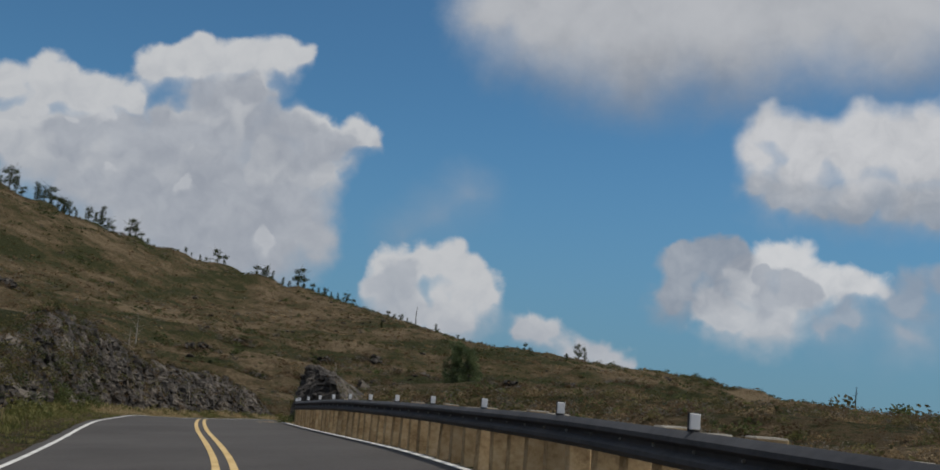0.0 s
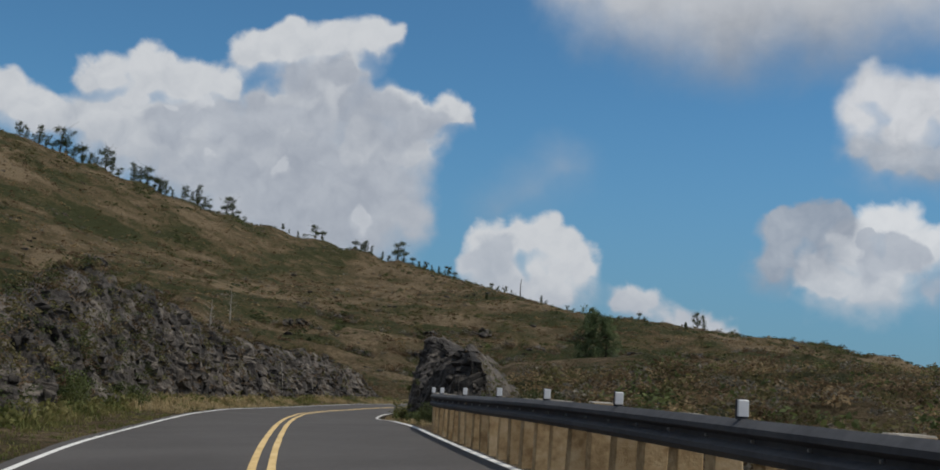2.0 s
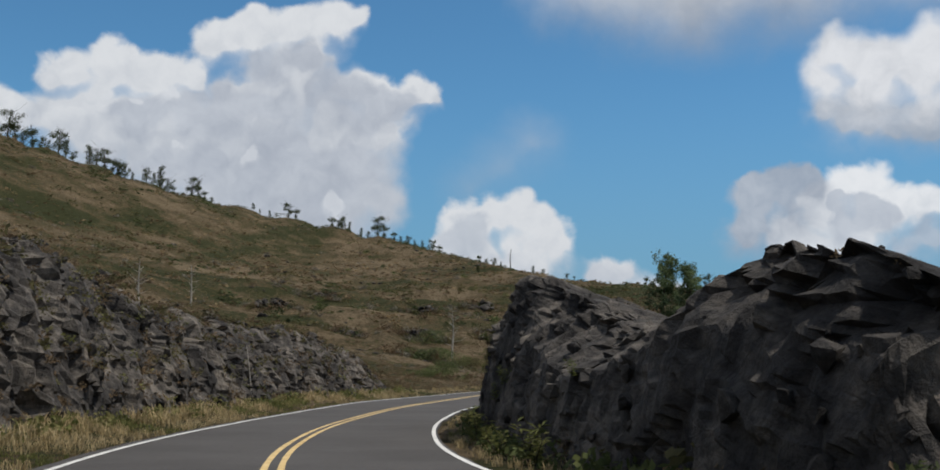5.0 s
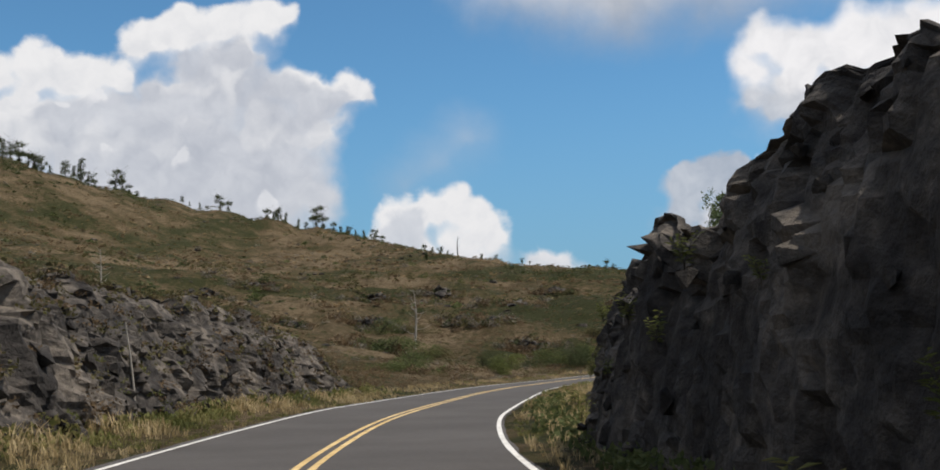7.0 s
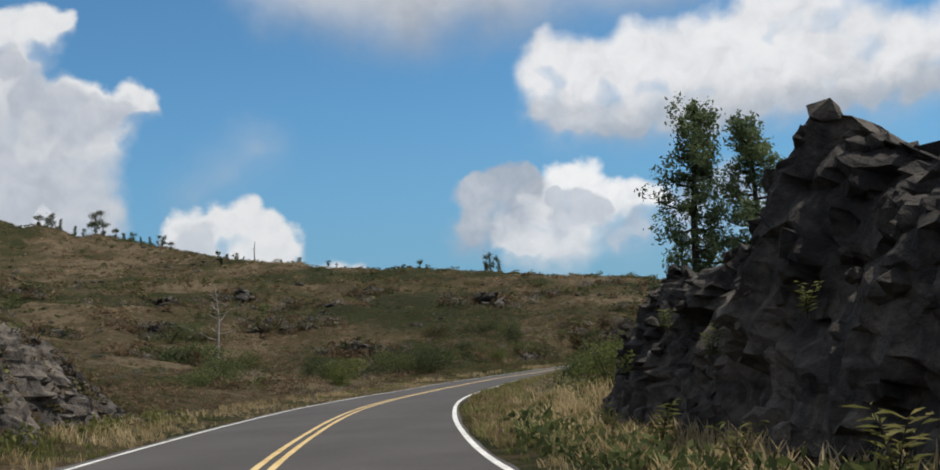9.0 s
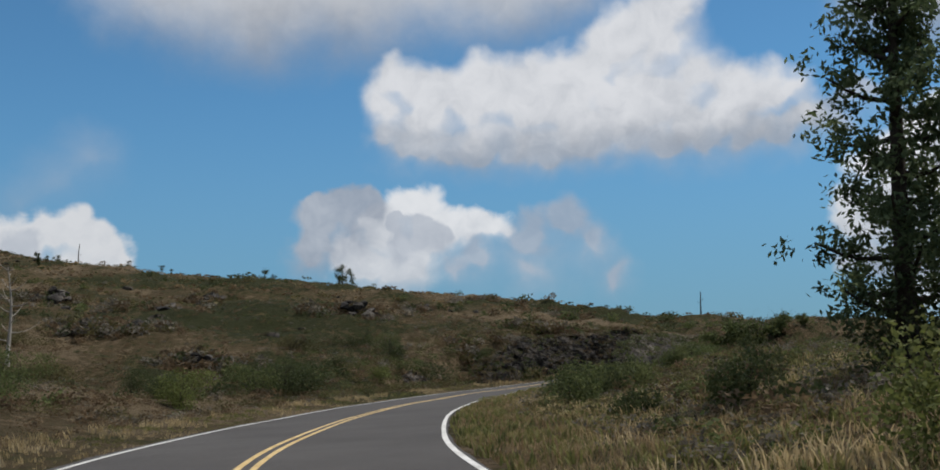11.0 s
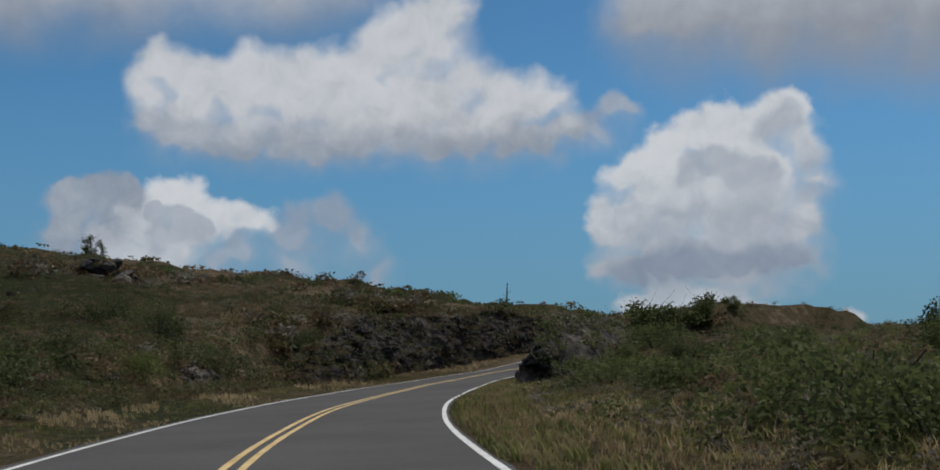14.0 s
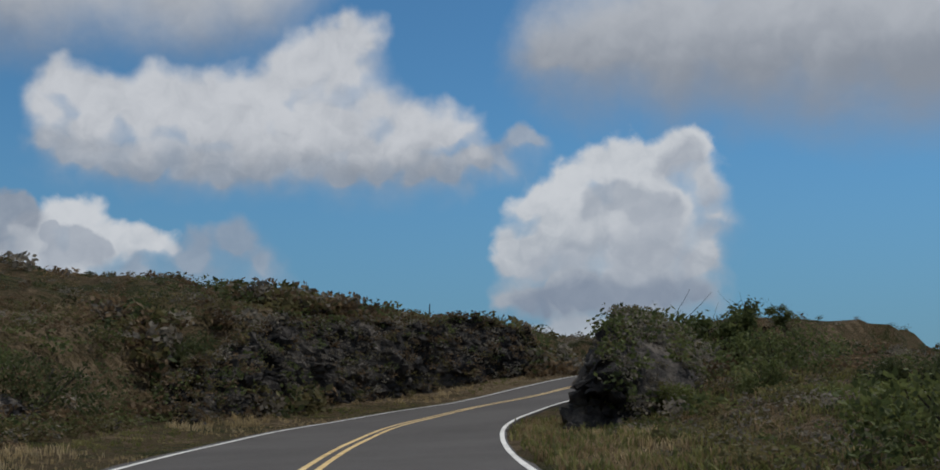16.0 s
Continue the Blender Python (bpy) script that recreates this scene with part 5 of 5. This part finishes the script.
for k, (s, n, size, mat, label) in enumerate((
        (146.5, 6.9, 1.8, M_LEAF, "rounded dark green shrub in the grassy verge"), (152, 9.5, 2.0, M_LEAF, "dense green bush on the verge"),
        (160.7, -8.8, 2.2, M_LEAF_LIGHT, "bright green leafy bush at the hillside's foot"), (163, -10.5, 1.8, M_LEAF_DARK, "dark green bush at the hillside's foot"),
        (176, -9.2, 2.8, M_LEAF_DARK, "dense dark green bush at the hillside's foot"), (180, -10.5, 2.6, M_LEAF_DARK, "dense dark green bush at the hillside's foot"),
        (199, -11, 2.4, M_LEAF_DARK, "dark bush on the slope below lava"), (192, -12, 2.2, M_LEAF_DARK, "dark bush on the slope below lava"), (204, -14, 2.6, M_LEAF, "green bush on the slope below lava"),
        (137, 7.2, 1.0, M_LEAF_DARK, "dark green bush at the lava's foot"), (134, 8.6, 1.7, M_LEAF, "green bush at the lava's foot"), (124, 7.6, 2.2, M_LEAF_LIGHT, "bright green bush under the lava"),
        (121, 8.8, 1.8, M_LEAF, "green bush under the lava"), (165, -18.0, 2.6, M_LEAF, "green bush on the slope"), (170, -15, 2.2, M_LEAF_DARK, "dark green bush on the slope"),
        (183, 13.5, 1.4, M_LEAF, "spreading green bush on the verge"), (178, 16, 1.5, M_LEAF_DARK, "spreading dark bush on the verge"), (172, 14, 1.4, M_LEAF, "spreading green bush on the verge"),
        (166, 12, 1.3, M_LEAF, "green bush in tall dry grass"), (200, 9.5, 1.3, M_LEAF, "green shrub growing on lava"), (203, 8.0, 1.2, M_LEAF_LIGHT, "bright green shrub growing on lava"),
        (203.5, 7.8, 1.3, M_OLIVE, "olive shrub growing on lava"), 
        (198, 12, 1.3, M_LEAF_DARK, "dark shrub growing on lava"), (60, -5.9, 1.5, M_LEAF, "green weeds at the lava's foot"), (53, -6.2, 1.9, M_LEAF, "green weeds at the lava's foot"),
        (110, 9.6, 1.1, M_LEAF_DARK, "dark bush behind the pointed lava"), (97.4, 7.4, 2.8, M_LEAF, "green bush between two outcrops"), (99.5, 10.2, 3.2, M_LEAF, "tall green bush between two outcrops"),
        (97.8, 11.4, 1.6, M_LEAF_DARK, "dark bush between two outcrops"), (94.4, 9.2, 1.8, M_LEAF_LIGHT, "bright green bush between two outcrops"), (58, 7.2, 1.6, M_LEAF, "green bush at the lava wall's end"),
        (55, 8.0, 1.5, M_LEAF_DARK, "dark bush at the lava wall's end"), (51, 7.0, 1.3, M_OLIVE, "olive bush behind the guardrail"),
        (96, -6.4, 1.0, M_LEAF_LIGHT, "yellow-green weeds on the lava"), (103, -6.5, 0.9, M_LEAF_LIGHT, "yellow-green weeds on the lava"), (54.5, 4.6, 1.1, M_LEAF_DARK, "dark bush at the guardrail's end"),
        (56.5, 4.4, 0.9, M_LEAF, "green bush at the guardrail's end"), (99.5, 7.0, 1.5, M_LEAF_LIGHT, "bright green grass clump between two outcrops"))):
    shrub(s, n, size, mat, label, 200 + k)


# broad bushes on the slopes and the verge: x, y, width, height as a share of it
for k, (x, y, size, high, mat, label) in enumerate((
        (20.7, 201.4, 7.5, 0.3, M_LEAF, "wide green thicket on the brown slope"), (25.5, 204.5, 5.0, 0.3, M_OLIVE, "olive thicket on the brown slope"),
        (18.1, 179.7, 7.0, 0.28, M_LEAF, "wide green thicket on the brown slope"), (24.0, 183.5, 5.5, 0.3, M_OLIVE, "olive thicket on the brown slope"), (15.6, 153.0, 4.0, 0.4, M_LEAF, "green thicket at the foot of the slope"),
        (5.0, 196.0, 6.0, 0.3, M_OLIVE, "olive thicket on the brown slope"), (-10.0, 172.0, 5.0, 0.35, M_LEAF_DARK, "dark thicket on the brown slope"),
        (17.2, 158.2, 3.2, 0.6, M_LEAF, "rounded green bush at the foot of the slope"), (26.7, 165.4, 3.4, 0.5, M_LEAF_LIGHT, "bright green bush at the foot of the slope"),
        (35.0, 173.0, 4.6, 0.5, M_LEAF_DARK, "wide dark bush at the foot of the slope"), (32.6, 171.6, 3.6, 0.5, M_LEAF, "green bush at the foot of the slope"),
        (52.6, 200.9, 4.2, 0.5, M_LEAF_DARK, "dark round bush on the slope below lava"), (54.3, 191.5, 4.2, 0.5, M_LEAF_DARK, "dense dark bush beside the asphalt"),
        (50.8, 189.6, 3.2, 0.55, M_LEAF, "green bush beside the asphalt"), (62.8, 197.6, 3.0, 0.55, M_LEAF_DARK, "dark bush under the lava bank"),
        (44.5, 196.0, 4.5, 0.35, M_OLIVE, "olive thicket on the slope"), (40.0, 186.0, 4.0, 0.4, M_LEAF, "green thicket on the slope"), (46.5, 184.2, 2.6, 0.6, M_LEAF_LIGHT, "bright leafy bush beside the asphalt"),
        (32.0, 140.6, 2.4, 0.6, M_LEAF_DARK, "dense dark green bush in the grassy verge"), (34.2, 142.1, 2.0, 0.6, M_LEAF, "green bush in the grassy verge"),
        (27.5, 131.2, 1.1, 0.5, M_LEAF, "low green bush in dry grass"), (40.5, 151.5, 3.8, 0.4, M_LEAF, "low spreading green thicket on the verge"),
        (37.5, 149.2, 2.8, 0.45, M_LEAF, "low spreading green thicket on the verge"), 
        (64.6, 171.5, 2.2, 0.5, M_LEAF_DARK, "dark bush below the lava corner"), (48.0, 160.0, 3.4, 0.35, M_LEAF, "low spreading green thicket on the verge"),
        (53.3, 167.0, 3.6, 0.35, M_LEAF, "low green thicket beside dry grass"), (57.0, 169.0, 3.0, 0.4, M_LEAF_LIGHT, "bright green thicket beside dry grass"),
        (60.0, 165.0, 4.0, 0.35, M_LEAF, "low green thicket on the verge"), (70.0, 178.0, 3.6, 0.45, M_LEAF, "green thicket below the lava corner"),
        (28.6, 126.4, 3.2, 0.7, M_LEAF_DARK, "dark undergrowth at the tall tree's base"), (31.2, 127.0, 4.6, 1.05, M_LEAF_DARK, "dark undergrowth beside the tall trees"),
        (34.4, 127.4, 5.0, 0.9, M_LEAF_DARK, "dark undergrowth beside the tall trees"),
        (17.6, 102.4, 2.6, 0.62, M_OLIVE, "olive bush on top of the lava behind the pointed outcrop"), (18.9, 102.0, 2.6, 0.66, M_LEAF, "green bush on top of the lava behind the pointed outcrop"),
        (17.0, 101.0, 2.0, 0.6, M_OLIVE, "olive bush on top of the lava behind the pointed outcrop"), (19.4, 104.6, 1.5, 1.35, M_LEAF_DARK, "thin upright shrub on top of the lava"),
        (20.3, 103.6, 1.6, 1.4, M_LEAF_DARK, "thin upright shrub on top of the lava"))):
    shrub(x, y, size, mat, label, 400 + k, high, True)


def lava_mound(x, y, width, high, label, seed):
    """A hump of broken lava that stands out of the slope."""
    r = random.Random(seed)
    z = float(land(np.array([x]), np.array([y]))[0])
    root = thing("lava_mound", (x, y, z), label, "lava mound", "lava mounds on the slopes")
    for k in range(max(10, int(width * 4.5))):
        a, d = r.uniform(0, 6.28), r.uniform(0, 1) ** 0.6
        size = width * r.uniform(0.12, 0.3)
        up = 0.75 * high * (1 - d * d) * r.uniform(0.3, 0.9)
        m = pose(math.cos(a) * d * width * 0.48, math.sin(a) * d * width * 0.4, up - 0.2 * size, r.uniform(-25, 25), r.uniform(-25, 25), r.uniform(0, 360)) @ Matrix.Diagonal((size * 1.3, size, size * r.uniform(0.6, 0.9), 1))
        part("rock", ROCKS[r.randrange(len(ROCKS))], root).matrix_basis = m


HUMPS = (
        (32.2, 209.4, 4.4, 2.0), (35.4, 206.8, 3.6, 1.7), (63.8, 270.5, 5.8, 2.2), (60.6, 218.8, 5.6, 3.3), (26.4, 245.6, 5.0, 1.8), (35.5, 190.8, 3.2, 1.3), (73.6, 203.0, 3.2, 1.2), (85.0, 200.0, 3.6, 1.8),
        (62.5, 196.8, 2.4, 1.2), (66.7, 198.2, 2.0, 1.0), (20.7, 206.9, 4.6, 1.5), (17.9, 177.7, 3.6, 1.2), (10.0, 200.0, 5.0, 1.6), (0.0, 225.0, 6.0, 2.0),
        (45.0, 232.0, 5.5, 2.0), (-12.0, 190.0, 5.0, 1.6), (-24.0, 210.0, 6.0, 2.2), (-40.1, 245.3, 7.0, 2.6), (8.0, 255.0, 6.0, 2.0), (40.0, 262.0, 6.0, 2.0), (80.0, 240.0, 5.0, 1.8), (98.0, 255.0, 5.0, 1.8))
# the shoulder of broken lava behind the pointed outcrop
for k, (x, y, width, high) in enumerate(((16.0, 102.6, 1.9, 2.1), (16.4, 102.9, 2.4, 1.9), (17.4, 103.8, 2.6, 1.8), (15.5, 100.6, 2.4, 1.3))):
    lava_mound(x, y, width, high, "shoulder of broken black lava behind the pointed outcrop", 560 + k)
r = np.random.default_rng(88)
for k, (x, y, width, high) in enumerate(HUMPS):
    lava_mound(x, y, width, high, "hump of broken black lava in brown scrub", 500 + k)
for mat, each, lab in ((M_SCRUB, 26, "brown scrub among the lava humps"), (M_GREYBRUSH, 14, "grey brush among the lava humps"), (M_LEAF_DARK, 9, "dark bushes among the lava humps"), (M_OLIVE, 12, "olive scrub among the lava humps")):
    x = np.concatenate([h[0] + r.normal(0, 0.5 * h[2], each) for h in HUMPS])
    y = np.concatenate([h[1] + r.normal(0, 0.45 * h[2], each) for h in HUMPS])
    scatter("hillside_bushes", FAR_BUSH, settle_on(x, y), r.uniform(0.8, 2.4, len(x)), mat, lab, "bushes", 0.8)


def fern(x, y, z, size, label, seed, mat=M_LEAF_LIGHT):
    """A leafy weed rooted in a crack of the rock: bent stems with narrow leaves along them."""
    root = thing("weed", (x, y, z), label, "weed", "weeds on the lava", seed * 31, size)
    r = np.random.default_rng(seed)
    for k in range(4):
        a, reach, tall = r.uniform(0, 6.28), r.uniform(0.1, 0.4), r.uniform(0.55, 1.0)
        q = np.linspace(0, 1, 5)[:, None]
        pts = q * np.array([math.cos(a) * reach, math.sin(a) * reach, 0]) * q + q * np.array([0, 0, tall])
        v, f = tube(pts, np.linspace(0.014, 0.005, 5), 5)
        stem = part("stem", fast_mesh("stem", v, f, M_BARK, True), root)
        lv = []
        for j in range(16):
            u = 0.25 + 0.75 * j / 15
            base = np.array([np.interp(u, q[:, 0], pts[:, i]) for i in range(3)])
            b = j * 2.4 + r.uniform(-0.4, 0.4)
            out = np.array([math.cos(b), math.sin(b), r.uniform(0.1, 0.7)]) * r.uniform(0.16, 0.3)
            side = np.array([-math.sin(b), math.cos(b), 0.2]) * 0.028
            lv += [base, base + out * 0.5 + side, base + out - np.array([0, 0, 0.05]), base + out * 0.5 - side]
        part("foliage", fast_mesh("foliage", np.array(lv), quads(16), mat), stem)
    return root


r = random.Random(14)
for k, (s, n, up) in enumerate(((80.5, 4.85, 2.1), (83.5, 4.9, 2.5), (85.0, 4.85, 1.6), (87.5, 4.95, 2.0), (89.5, 4.9, 1.2), (90.5, 5.0, 2.2), (77, 4.8, 0.9), (74, 4.75, 1.3),
                                (104, 6.1, 1.6), (107.5, 6.15, 1.2), (110, 6.2, 1.7), (113, 6.1, 1.0), (66, 4.75, 1.4))):
    p = on_road(np.array(s), np.array(n), up)
    fern(p[0], p[1], p[2], r.uniform(0.35, 0.6), "pale green leafy weed rooted in a lava crack", 300 + k)
for k, (s, n) in enumerate(((66, 4.15), (67.5, 4.3), (69.5, 4.1), (72, 4.2), (75, 4.2), (78, 4.25), (95, 5.0), (97, 5.3), (101, 5.4), (104, 5.2), (108, 5.5), (112, 5.6))):
    p = on_road(np.array(s), np.array(n))
    z = float(land(p[0:1], p[1:2])[0])
    fern(p[0], p[1], z - 0.03, r.uniform(0.6, 1.0), "pale green weed standing at the lava's foot", 340 + k, M_GRASS)
# a bleached stem leaning on the cutting
p = on_road(np.array(100.5), np.array(-6.3))
stem = thing("dead_sapling", (p[0], p[1], float(land(p[0:1], p[1:2])[0])), "thin bleached dead sapling against the lava cutting", "dead sapling")
v, f = tube([(0, 0, 0), (-0.06, 0.05, 0.9), (-0.16, 0.02, 1.8), (-0.3, 0.06, 2.7)], [0.04, 0.035, 0.028, 0.015], 6)
part("stalk", fast_mesh("stalk", v, f, M_DEAD, True), stem)
